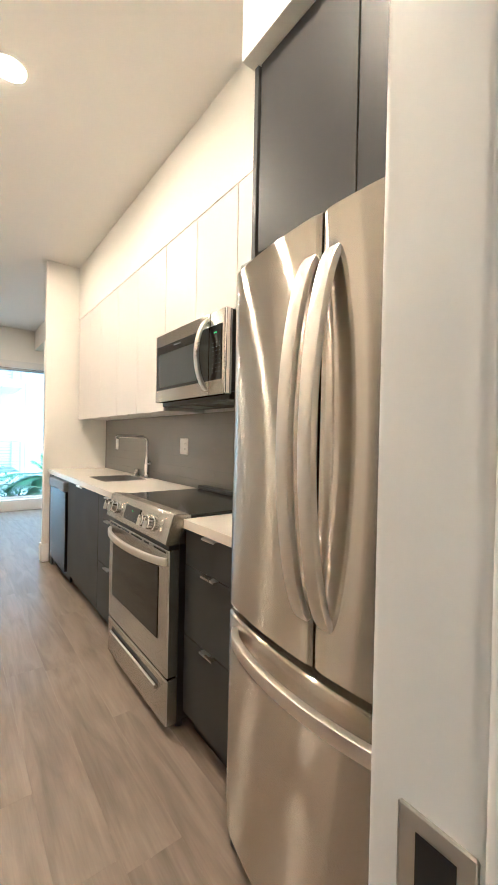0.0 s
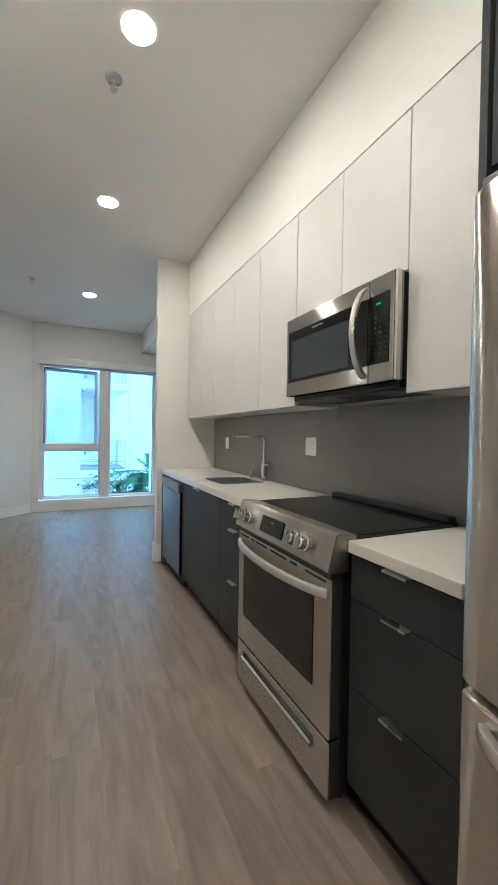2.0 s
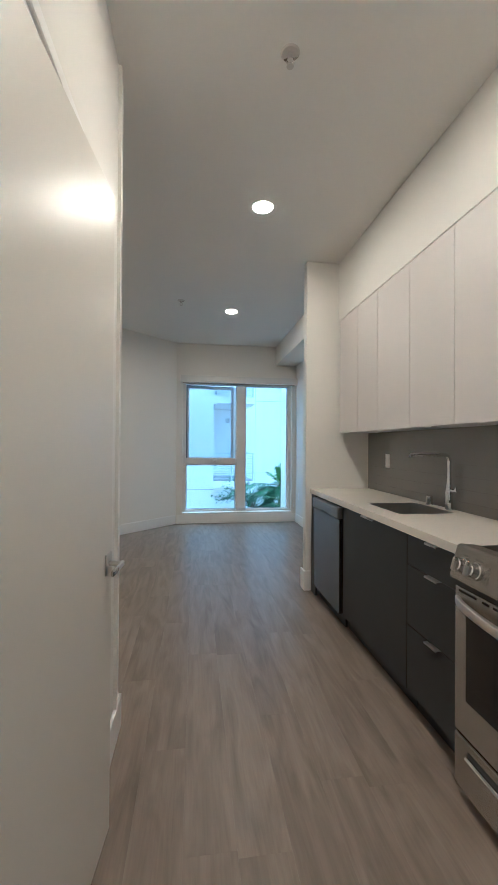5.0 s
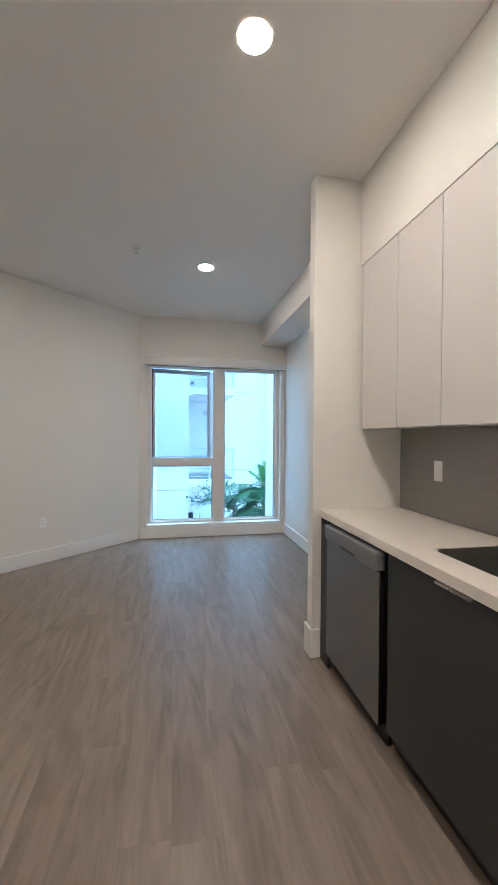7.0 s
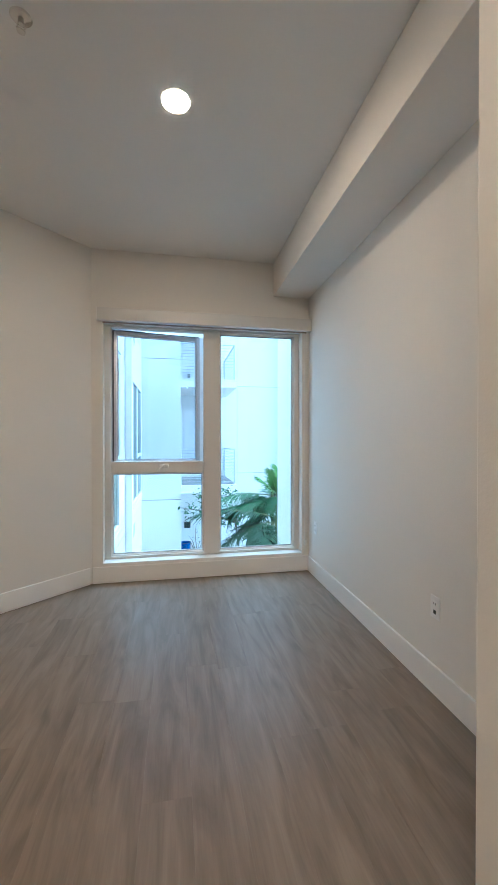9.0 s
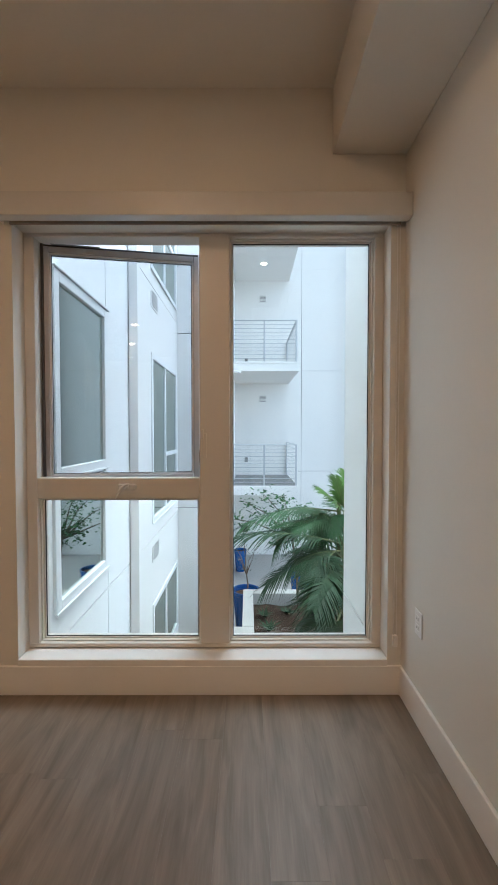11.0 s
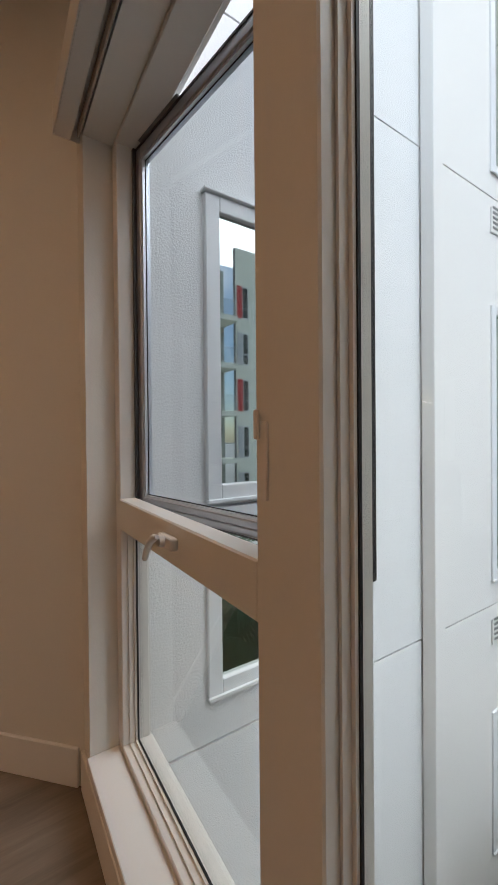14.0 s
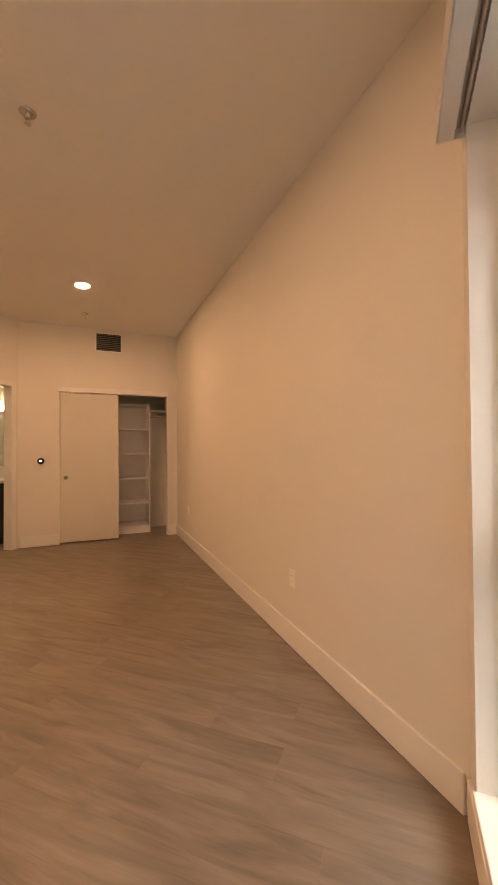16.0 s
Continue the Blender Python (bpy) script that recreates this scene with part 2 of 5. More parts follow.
balcony_glow = glow("balcony_lamp_diffuser", (1.0, 0.8, 0.55), 6.0)
bath_glow = glow("bathroom_lamp", (1.0, 0.72, 0.42), 14.0)
green_led = glow("green_display", (0.03, 0.22, 0.04), 0.3)
pale_print = shade("pale_print", (0.15, 0.15, 0.15), 0.6)
terracotta = shade("terracotta_paving", (0.35, 0.2, 0.15), 0.9, var=0.15)


# ---- building helpers ----
def obj(name, bm, material, parent=None, label="", m=None):
    me = bpy.data.meshes.new(name)
    bm.to_mesh(me)
    bm.free()
    if material:
        me.materials.append(material)
    ob = new(name, me)
    if m is not None:
        ob.matrix_basis = m
    if parent is not None:
        ob.parent = parent
    if label:
        ob["label"] = label
    return ob


def part(name, bm, material, parent, label="", m=None):
    return obj(name, bm, material, parent, label, m)


def smooth(ob, angle=40):
    for p in ob.data.polygons:
        p.use_smooth = True
    ob.data.set_sharp_from_angle(angle=radians(angle))
    return ob


def box(x0, y0, z0, x1, y1, z1, bevel=0.0, seg=2, bm=None):
    own = bmesh.new()
    bmesh.ops.create_cube(own, size=1.0)
    for v in own.verts:
        v.co = Vector(((x0 + x1) / 2 + v.co.x * (x1 - x0), (y0 + y1) / 2 + v.co.y * (y1 - y0), (z0 + z1) / 2 + v.co.z * (z1 - z0)))
    if bevel:
        bmesh.ops.bevel(own, geom=own.edges[:], offset=bevel, segments=seg, affect="EDGES", profile=0.5)
    return own if bm is None else merge(bm, own)


def merge(bm, own):
    tmp = bpy.data.meshes.new("tmp")
    own.to_mesh(tmp)
    own.free()
    bm.from_mesh(tmp)
    bpy.data.meshes.remove(tmp)
    return bm


def rod(points, r, sides=10, bm=None, flat=1.0):
    """A bar of radius r (one, or one for each point) swept through points."""
    own = bm or bmesh.new()
    pts = [Vector(p) for p in points]
    rs = r if isinstance(r, (list, tuple)) else [r] * len(pts)
    rings = []
    up = Vector((0, 0, 1))
    for i, p in enumerate(pts):
        d = (pts[min(i + 1, len(pts) - 1)] - pts[max(i - 1, 0)]).normalized()
        a = d.cross(up if abs(d.z) < 0.95 else Vector((1, 0, 0))).normalized()
        b = d.cross(a).normalized()
        rings.append([own.verts.new(p + (a * math.cos(k * math.tau / sides) + b * flat * math.sin(k * math.tau / sides)) * rs[i]) for k in range(sides)])
    for u, v in zip(rings, rings[1:]):
        for k in range(sides):
            own.faces.new((u[k], u[(k + 1) % sides], v[(k + 1) % sides], v[k]))
    own.faces.new(rings[0][::-1])
    own.faces.new(rings[-1])
    return own


def disc(x, y, z, r, h, axis="z", sides=32, bm=None, r2=None):
    a = {"x": Vector((1, 0, 0)), "y": Vector((0, 1, 0)), "z": Vector((0, 0, 1))}[axis]
    p = Vector((x, y, z))
    return rod([p, p + a * h], [r, r if r2 is None else r2], sides, bm)


def thing(name, label, category, m=None, group="", kind=""):
    ob = new(name)
    if m is not None:
        ob.matrix_basis = m
    return tagged(ob, label, category, group, kind)


def structure(name, bm, material, label, category="", m=None):
    return tagged(obj(name, bm, material, m=m), label, category or name.split("_")[0], kind="structure")


def prism(outline, z0, z1):
    """A flat slab of the given outline, counter-clockwise."""
    bm = bmesh.new()
    low, top = [bm.verts.new((x, y, z0)) for x, y in outline], [bm.verts.new((x, y, z1)) for x, y in outline]
    bm.faces.new(low[::-1])
    bm.faces.new(top)
    n = len(outline)
    for i in range(n):
        bm.faces.new((low[i], low[(i + 1) % n], top[(i + 1) % n], top[i]))
    return bm


def holed(length, height, thick, holes):
    """A wall along x from 0, its face at y = 0 and its body behind it (+y), with openings (x0, x1, z0, z1)."""
    bm = bmesh.new()
    xs = sorted({0.0, length, *(h[0] for h in holes), *(h[1] for h in holes)})
    zs = sorted({0.0, height, *(h[2] for h in holes), *(h[3] for h in holes)})
    solid = [[not any(h[0] - 1e-6 <= (a + b) / 2 <= h[1] and h[2] <= (c + d) / 2 <= h[3] for h in holes) for c, d in zip(zs, zs[1:])] for a, b in zip(xs, xs[1:])]
    grid = {}
    def v(i, k, y):
        if (i, k, y) not in grid:
            grid[i, k, y] = bm.verts.new((xs[i], y, zs[k]))
        return grid[i, k, y]
    nx, nz = len(xs) - 1, len(zs) - 1
    full = lambda i, k: 0 <= i < nx and 0 <= k < nz and solid[i][k]
    for i in range(nx):
        for k in range(nz):
            if not solid[i][k]:
                continue
            bm.faces.new((v(i, k, 0), v(i + 1, k, 0), v(i + 1, k + 1, 0), v(i, k + 1, 0)))
            bm.faces.new((v(i, k + 1, thick), v(i + 1, k + 1, thick), v(i + 1, k, thick), v(i, k, thick)))
            for di, dk, a, b in ((-1, 0, (i, k), (i, k + 1)), (1, 0, (i + 1, k + 1), (i + 1, k)), (0, -1, (i + 1, k), (i, k)), (0, 1, (i, k + 1), (i + 1, k + 1))):
                if not full(i + di, k + dk):
                    bm.faces.new((v(*a, 0), v(*b, 0), v(*b, thick), v(*a, thick)))
    bmesh.ops.recalc_face_normals(bm, faces=bm.faces[:])
    return bm

# ---- the rooms ----
CEIL, DOOR_H, BASE_H = 3.02, 2.13, 0.15
structure("ceiling", prism(((2.15, -1.9), (2.15, -0.06), (1.65, -0.06), (1.65, 7.62), (-0.75, 7.62), (-4.32, 4.115), (-4.92, 3.5), (-3.45, 1.85), (-3.45, -1.9)), CEIL, CEIL + 0.13), ceiling_paint, "smooth matt off-white painted ceiling")
structure("wall_right", box(1.45, 4.34, 0, 1.6, 7.4, CEIL), wall_paint, "off-white painted wall beside the window")
structure("wall_kitchen", box(1.33, -0.06, 0, 1.48, 4.25, CEIL), wall_paint, "off-white painted wall behind the kitchen units")
structure("wall_stub", box(0.71, 4.25, 0, 1.6, 4.338, CEIL, 0.006), wall_paint, "off-white stub wall at the end of the kitchen")
structure("wall_window", holed(2.4, CEIL, 0.22, [(0.25, 2.128, 0.18, 2.37)]), wall_paint, "off-white wall around the tall window", m=pose(-0.75, 7.4, 0))
structure("wall_diagonal", holed(5.05, CEIL, 0.15, []), wall_paint, "long off-white slanting wall", m=pose(-4.21, 4.0, 0, 0, 0, 43.28))
structure("wall_closet", holed(2.12, CEIL, 0.12, [(0.5, 1.97, 0.0, 2.1)]), wall_paint, "off-white wall with the closet opening", m=pose(-2.758, 2.456, 0, 0, 0, 133.26))
structure("wall_bathroom", holed(2.124, CEIL, 0.12, [(1.27, 2.02, 0.0, DOOR_H)]), wall_paint, "off-white wall with the bathroom doorway", m=pose(-0.65, 2.70, 0, 0, 0, 186.6))
structure("wall_hall", holed(2.69, CEIL, 0.12, [(1.42, 2.2, 0.0, 2.2)]), wall_paint, "off-white hall wall with a door", m=pose(-0.65, 0.005, 0, 0, 0, 90))
structure("wall_entry", holed(2.6, CEIL, 0.13, [(0.3, 1.25, 0.0, 2.15)]), wall_paint, "off-white wall with the entry door", m=pose(-1.0, -0.06, 0))
bm = box(-2.2, -1.85, 0, 2.2, -1.75, CEIL)
box(-2.2, -1.75, 0, -2.1, -0.06, CEIL, bm=bm)
box(2.1, -1.75, 0, 2.2, -0.06, CEIL, bm=bm)
structure("wall_corridor", bm, wall_paint, "plain off-white walls of the outer corridor")
bm = box(-1.75, 0.9, 0, -1.65, 2.4, CEIL)
box(-1.65, 0.9, 0, -0.775, 1.0, CEIL, bm=bm)
structure("wall_utility", bm, wall_paint, "plain off-white walls behind the hall door")
bm = box(-3.4, 0.1, 0, -1.76, 0.2, CEIL)
box(-3.4, 0.2, 0, -3.3, 2.2, CEIL, bm=bm)
structure("wall_bath_inner", bm, wall_paint, "plain off-white bathroom walls")
structure("soffit_right", box(1.085, 4.34, 2.7, 1.449, 7.398, CEIL - 0.001, 0.004), wall_paint, "boxed-in off-white ceiling soffit", "soffit")
structure("soffit_kitchen", box(1.018, 0.985, 2.478, 1.329, 4.248, CEIL - 0.001), wall_paint, "off-white soffit above the wall cabinets", "soffit")
structure("soffit_fridge", box(0.72, 0.075, 2.535, 1.329, 0.984, CEIL - 0.001), wall_paint, "off-white soffit above the fridge cabinet", "soffit")


def skirting(name, a, b, label="white painted baseboard", h=BASE_H):
    """A baseboard along the floor from a to b, standing out to the left of that way."""
    a, b = Vector((*a, 0)), Vector((*b, 0))
    d = b - a
    bm = box(0, 0.0005, 0.001, d.length, 0.0155, h, 0.003, 1)
    return structure(name, bm, trim_paint, label, "baseboard", m=pose(a.x, a.y, 0, 0, 0, math.degrees(math.atan2(d.y, d.x))))


dC = Vector((0.685, -0.728))
skirting("baseboard_right", (1.45, 4.34), (1.45, 7.383))
skirting("baseboard_window", (1.45, 7.4), (-0.59, 7.4))
skirting("baseboard_diagonal", (-0.615, 7.386), (-4.21, 4.0))
skirting("baseboard_closet_short", (-4.196, 3.985), (-4.21 + dC.x * 0.15, 4.0 + dC.y * 0.15))
skirting("baseboard_closet_long", (-4.21 + dC.x * 1.63, 4.0 + dC.y * 1.63), (-4.21 + dC.x * 2.09, 4.0 + dC.y * 2.09))
skirting("baseboard_bathroom", (-1.85, 2.561), (-0.655, 2.70))
skirting("baseboard_hall_end", (-0.65, 2.7), (-0.65, 2.26))
skirting("baseboard_hall_start", (-0.65, 1.37), (-0.65, 0.1))
bm = box(0.694, 4.234, 0.001, 0.761, 4.2495, BASE_H + 0.03, 0.003, 1)
box(0.694, 4.2497, 0.001, 0.7095, 4.353, BASE_H + 0.03, 0.003, 1, bm=bm)
structure("baseboard_stub", bm, trim_paint, "white painted baseboard round the stub wall", "baseboard")

# ---- the window ----
win = thing("window_1", "tall almond vinyl window with an open casement sash", "window", kind="structure")
FY0, FY1 = 7.5, 7.6
part("window_sill", box(-0.499, 7.388, 0.14, 1.377, 7.498, 0.182, 0.004), trim_paint, win, "white painted window sill board")
bm = box(-0.5, FY0, 0.183, 1.378, FY1, 0.206, 0.003, 1)
box(-0.5, FY0, 2.352, 1.378, FY1, 2.37, 0.003, 1, bm=bm)
box(-0.5, FY0, 0.206, -0.446, FY1, 2.352, 0.003, 1, bm=bm)
box(1.33, FY0, 0.206, 1.378, FY1, 2.352, 0.003, 1, bm=bm)
part("window_frame", bm, vinyl, win)
part("mullion", box(0.414, FY0 - 0.006, 0.207, 0.572, FY1, 2.351, 0.004, 1), vinyl, win)
bm = box(-0.445, FY0 - 0.004, 0.985, 0.413, FY0 + 0.055, 1.094, 0.004, 1)
box(-0.445, FY0 + 0.0555, 0.985, 0.413, FY1, 1.04, 0.003, 1, bm=bm)
part("transom", bm, vinyl, win)


def stepped(x0, x1, z0, z1):
    """The fine inner stops round a fixed pane."""
    bm = bmesh.new()
    for k, (w, y0, y1) in enumerate(((0.006, FY0 + 0.024, FY1 - 0.016), (0.014, FY0 + 0.042, FY1 - 0.02))):
        box(x0, y0, z0, x0 + w, y1, z1, bm=bm)
        box(x1 - w, y0, z0, x1, y1, z1, bm=bm)
        box(x0 + w, y0, z0, x1 - w, y1, z0 + w, bm=bm)
        box(x0 + w, y0, z1 - w, x1 - w, y1, z1, bm=bm)
    return bm


def seal(x0, x1, z0, z1, y, w=0.005):
    bm = box(x0, y, z0, x0 + w, y + 0.006, z1)
    box(x1 - w, y, z0, x1, y + 0.006, z1, bm=bm)
    box(x0 + w, y, z0, x1 - w, y + 0.006, z0 + w, bm=bm)
    box(x0 + w, y, z1 - w, x1 - w, y + 0.006, z1, bm=bm)
    return bm


for x0, x1, z0, z1 in ((0.573, 1.329, 0.207, 2.351), (-0.445, 0.413, 0.207, 0.984)):
    part("glazing_stop", stepped(x0, x1, z0, z1), vinyl, win)
    part("gasket", seal(x0 + 0.014, x1 - 0.014, z0 + 0.014, z1 - 0.014, FY0 + 0.049, 0.003), gasket, win, "thin black rubber gasket")
    pane = part("pane", box(x0 + 0.013, FY0 + 0.056, z0 + 0.013, x1 - 0.013, FY0 + 0.06, z1 - 0.013), glass, win, "clear glass pane")
    pane.visible_shadow = False
# the sash, hinged at its left stile and pushed out a little
sash_m = pose(-0.44, FY1 - 0.035, 0, 0, 0, 9.0)
SZ0, SZ1 = 1.052, 2.342
sash = part("sash", box(0, 0, SZ0, 0.034, 0.04, SZ1, 0.004, 1), alu, win, "open casement sash with a grey metal edge", sash_m)
bm = box(0.806, 0, SZ0, 0.84, 0.04, SZ1, 0.004, 1)
box(0.034, 0.004, SZ0, 0.806, 0.04, SZ0 + 0.022, 0.003, 1, bm=bm)
box(0.034, 0, SZ0 + 0.024, 0.806, 0.04, SZ0 + 0.044, 0.003, 1, bm=bm)
box(0.034, 0, SZ1 - 0.04, 0.806, 0.04, SZ1, 0.003, 1, bm=bm)
part("sash_rail", bm, alu, sash)
for d, y0, y1, mat, name in ((0.0, 0.006, 0.034, silver_bead, "screen_frame"), (0.009, 0.0165, 0.0185, gasket, "glass_gasket")):
    w = 0.009 if d == 0.0 else 0.003
    a, b, c, e = 0.034 + d, 0.806 - d, SZ0 + 0.044 + d, SZ1 - 0.04 - d
    bm = box(a, y0, c, a + w, y1, e)
    box(b - w, y0, c, b, y1, e, bm=bm)
    box(a + w, y0, c, b - w, y1, c + w, bm=bm)
    box(a + w, y0, e - w, b - w, y1, e, bm=bm)
    part(name, bm, mat, sash, "silver inner bead" if mat is silver_bead else "thin black gasket")
bm = box(-0.002, -0.012, SZ0, 0.01, -0.0005, SZ1)
box(0.01, -0.003, SZ1 - 0.008, 0.834, -0.0005, SZ1, bm=bm)
box(0.01, -0.003, SZ0, 0.834, -0.0005, SZ0 + 0.004, bm=bm)
part("weather_strip", bm, shade("dark_seal", (0.06, 0.06, 0.068), 0.5), sash, "dark weather strip")
part("edge_gasket", box(0.9, 0.016, SZ0 - 0.03, 0.922, 0.036, SZ1, 0.003, 1), gasket, sash, "black brush seal")
bm = box(0.841, 0.01, SZ0 - 0.02, 0.8995, 0.0365, SZ1, 0.002, 1)
box(0.02, 0.0405, SZ0 - 0.012, 0.861, 0.048, SZ0 + 0.02, 0.002, 1, bm=bm)
part("outer_flange", bm, silver_bead, sash, "pale outer flange")
part("catch", box(0.88, 0.006, SZ0 - 0.018, 0.898, 0.0098, SZ0 + 0.04, 0.001, 1), steel_pol, sash, "small metal catch")
p = part("sash_pane", box(0.043, 0.019, SZ0 + 0.053, 0.797, 0.023, SZ1 - 0.049), glass_screen, sash, "clear glass pane behind a fine insect screen")
p.visible_shadow = False
part("hinge_arm", box(0.05, -0.014, SZ1 + 0.0005, 0.3, 0.006, SZ1 + 0.002, 0.0005, 1), grey_pl, sash, "flat steel hinge arm")
part("hinge_arm", box(0.05, -0.01, SZ0 - 0.004, 0.34, 0.01, SZ0 - 0.0005, 0.0005, 1), steel_pol, sash, "flat steel hinge arm")
part("corner_bracket", box(0.812, 0.006, SZ0 - 0.034, 0.84, 0.03, SZ0 - 0.001, 0.003, 1), steel_pol, sash)
# crank handle on the transom and the lock lever on the mullion
crank = part("crank_handle", box(-0.012, 7.474, 1.03, 0.082, 7.4955, 1.064, 0.0085, 3), vinyl, win, "folding window crank")
smooth(part("crank_hub", disc(0.03, 7.462, 1.05, 0.014, 0.013, "y", 16, r2=0.017), vinyl, crank))
smooth(part("crank_arm", rod([(0.052, 7.452, 1.066), (0.036, 7.45, 1.062), (0.015, 7.446, 1.046), (-0.004, 7.444, 1.018), (-0.014, 7.444, 1.0), (-0.018, 7.444, 0.994)], [0.006, 0.011, 0.0105, 0.0085, 0.008, 0.004], 12, flat=0.8), vinyl, crank))
lever = part("lock_lever", box(0.43, 7.488, 1.2, 0.452, 7.4938, 1.33, 0.002, 2), vinyl, win, "sash lock lever")
part("lever_arm", box(0.425, 7.481, 1.3, 0.437, 7.4878, 1.35, 0.003, 2), vinyl, lever)
part("warning_sticker", box(0.4105, 7.503, 1.172, 0.4118, 7.516, 1.24), black_pl, win, "narrow black warning sticker")
txt = bpy.data.curves.new("warning_print", "FONT")
txt.body, txt.size, txt.extrude = "WARNING!", 0.0165, 0.0002
tmp_ob = bpy.data.objects.new("warning_print", txt)
print_mesh = bpy.data.meshes.new_from_object(tmp_ob)
bpy.data.objects.remove(tmp_ob)
print_mesh.materials.append(black_pl)
word = new("warning_print", print_mesh)
word.parent = win
word.matrix_basis = Matrix(((0, 0, -1, 0.4108), (0, 1, 0, 7.503), (1, 0, 0, 1.088), (0, 0, 0, 1)))
part("screw_hole", disc(0.4117, 7.515, 1.75, 0.004, 0.001, "x", 10), black_pl, win)

shade_ob = thing("roller_shade", "rolled-up white roller blind in a flat metal cassette above the window", "blind")
bm = box(-0.535, 7.31, 2.36, 1.448, 7.316, 2.47, 0.002, 1)
box(-0.535, 7.316, 2.464, 1.448, 7.398, 2.47, bm=bm)
box(-0.535, 7.3162, 2.36, 1.448, 7.366, 2.363, bm=bm)
part("cassette", bm, shade("cassette_white", (0.7, 0.69, 0.66), 0.35, var=0.02), shade_ob)
part("end_cap", box(-0.539, 7.31, 2.36, -0.5352, 7.398, 2.47), trim_paint, shade_ob)
smooth(part("fabric_roll", rod([(-0.52, 7.36, 2.41), (1.43, 7.36, 2.41)], 0.03, 20), white_pl, shade_ob))
part("hem_bar", box(-0.5, 7.382, 2.352, 1.42, 7.39, 2.385, 0.002, 1), shade("shade_fabric", (0.42, 0.36, 0.3), 0.8), shade_ob, "tan fabric edge of the blind")
cord = thing("blind_chain", "long white beaded pull chain hanging beside the window", "blind chain")
bm = rod([(1.405, 7.386, 2.37), (1.405, 7.386, 0.30)], 0.0022, 6)
rod([(1.418, 7.386, 2.37), (1.418, 7.386, 0.30)], 0.0022, 6, bm)
part("bead_loop", bm, white_pl, cord)
part("tensioner", box(1.4, 7.378, 0.25, 1.424, 7.399, 0.31, 0.003, 1), white_pl, cord)

# ---- ceiling fittings ----
lamp = thing("ceiling_downlight", "lit round recessed downlight with a white rim", "downlight", pose(0.165, 2.12, CEIL), "ceiling downlights")
ring = bmesh.new()
for k in range(40):
    a0, a1 = k * math.tau / 40, (k + 1) * math.tau / 40
    prof = [(0.067, -0.004), (0.0685, -0.005), (0.071, -0.0045), (0.0725, -0.0005)]
    for (r0, z0), (r1, z1) in zip(prof, prof[1:]):
        vs = [ring.verts.new((r * math.cos(a), r * math.sin(a), z)) for r, z, a in ((r0, z0, a0), (r1, z1, a0), (r1, z1, a1), (r0, z0, a1))]
        ring.faces.new(vs)
smooth(part("rim", ring, trim_paint, lamp))
part("diffuser", disc(0, 0, -0.0045, 0.067, 0.002), lamp_glow, lamp, "glowing warm white diffuser")
# the last two are never in view, added to light the fridge and entry
for x, y in ((0.167, 3.51), (0.15, 5.715), (-2.2, 4.1), (0.165, 0.73), (-0.3, -0.95)):
    copy_thing(lamp, pose(x, y, CEIL))

spr = thing("fire_sprinkler", "small metal ceiling fire sprinkler with a round rose", "sprinkler", pose(0.094, 2.417, CEIL), "fire sprinklers")
smooth(part("rose", disc(0, 0, -0.006, 0.036, 0.006, r2=0.042), nickel, spr))
part("body", disc(0, 0, -0.03, 0.011, 0.026, sides=14), nickel, spr)
bm = rod([(0.01, 0, -0.028), (0.017, 0, -0.042), (0.005, 0, -0.056)], 0.003, 6)
rod([(-0.01, 0, -0.028), (-0.017, 0, -0.042), (-0.005, 0, -0.056)], 0.003, 6, bm)
part("yoke", bm, nickel, spr)
part("deflector", disc(0, 0, -0.059, 0.016, 0.002, sides=16), nickel, spr)
for x, y in ((-0.47, 5.43), (-2.88, 3.48)):
    copy_thing(spr, pose(x, y, CEIL))


# ---- wall plates ----
def outlet(m, label, kind="duplex"):
    ob = thing("wall_outlet" if kind != "switch" else "light_switch", label, "outlet" if kind != "switch" else "switch", m, "wall plates")
    w = 0.036 if kind != "wide" else 0.058
    part("plate", box(-w, -0.006, -0.058, w, -0.0005, 0.058, 0.003, 2), white_pl, ob)
    if kind == "switch":
        part("rocker", box(-0.016, -0.009, -0.033, 0.016, -0.006, 0.033, 0.002, 1), white_pl, ob)
    else:
        if kind == "wide":
            part("rocker", box(-0.04, -0.009, -0.033, -0.012, -0.006, 0.033, 0.002, 1), white_pl, ob)
        for x in ((0,) if kind != "wide" else (0.026,)):
            for z in ((-0.02, 0.02) if kind != "data" else (0.018,)):
                s = part("socket", box(x - 0.014, -0.0075, z - 0.014, x + 0.014, -0.006, z + 0.014, 0.002, 1), white_pl, ob)
                part("slot", box(x - 0.008, -0.0082, z - 0.004, x - 0.0055, -0.0076, z + 0.006), black_pl, s)
                part("slot", box(x + 0.0055, -0.0082, z - 0.004, x + 0.008, -0.0076, z + 0.006), black_pl, s)
        if kind == "data":
            part("port", box(-0.009, -0.0082, -0.032, 0.009, -0.006, -0.014), black_pl, ob)
    return ob


dD = Vector((-0.7277, -0.6859))
outlet(pose(1.45, 5.46, 0.445, 0, 0, -90), "white wall outlet with a data port on the bare wall", "data")
outlet(pose(1.45, 7.197, 0.464, 0, 0, -90), "white duplex outlet beside the window")
outlet(pose(-0.6 + dD.x * 1.29, 7.4 + dD.y * 1.29, 0.445, 0, 0, 43.28), "white duplex outlet low on the slanting wall")
outlet(pose(-0.6 + dD.x * 4.2, 7.4 + dD.y * 4.2, 0.47, 0, 0, 43.28), "white duplex outlet low beside the closet")

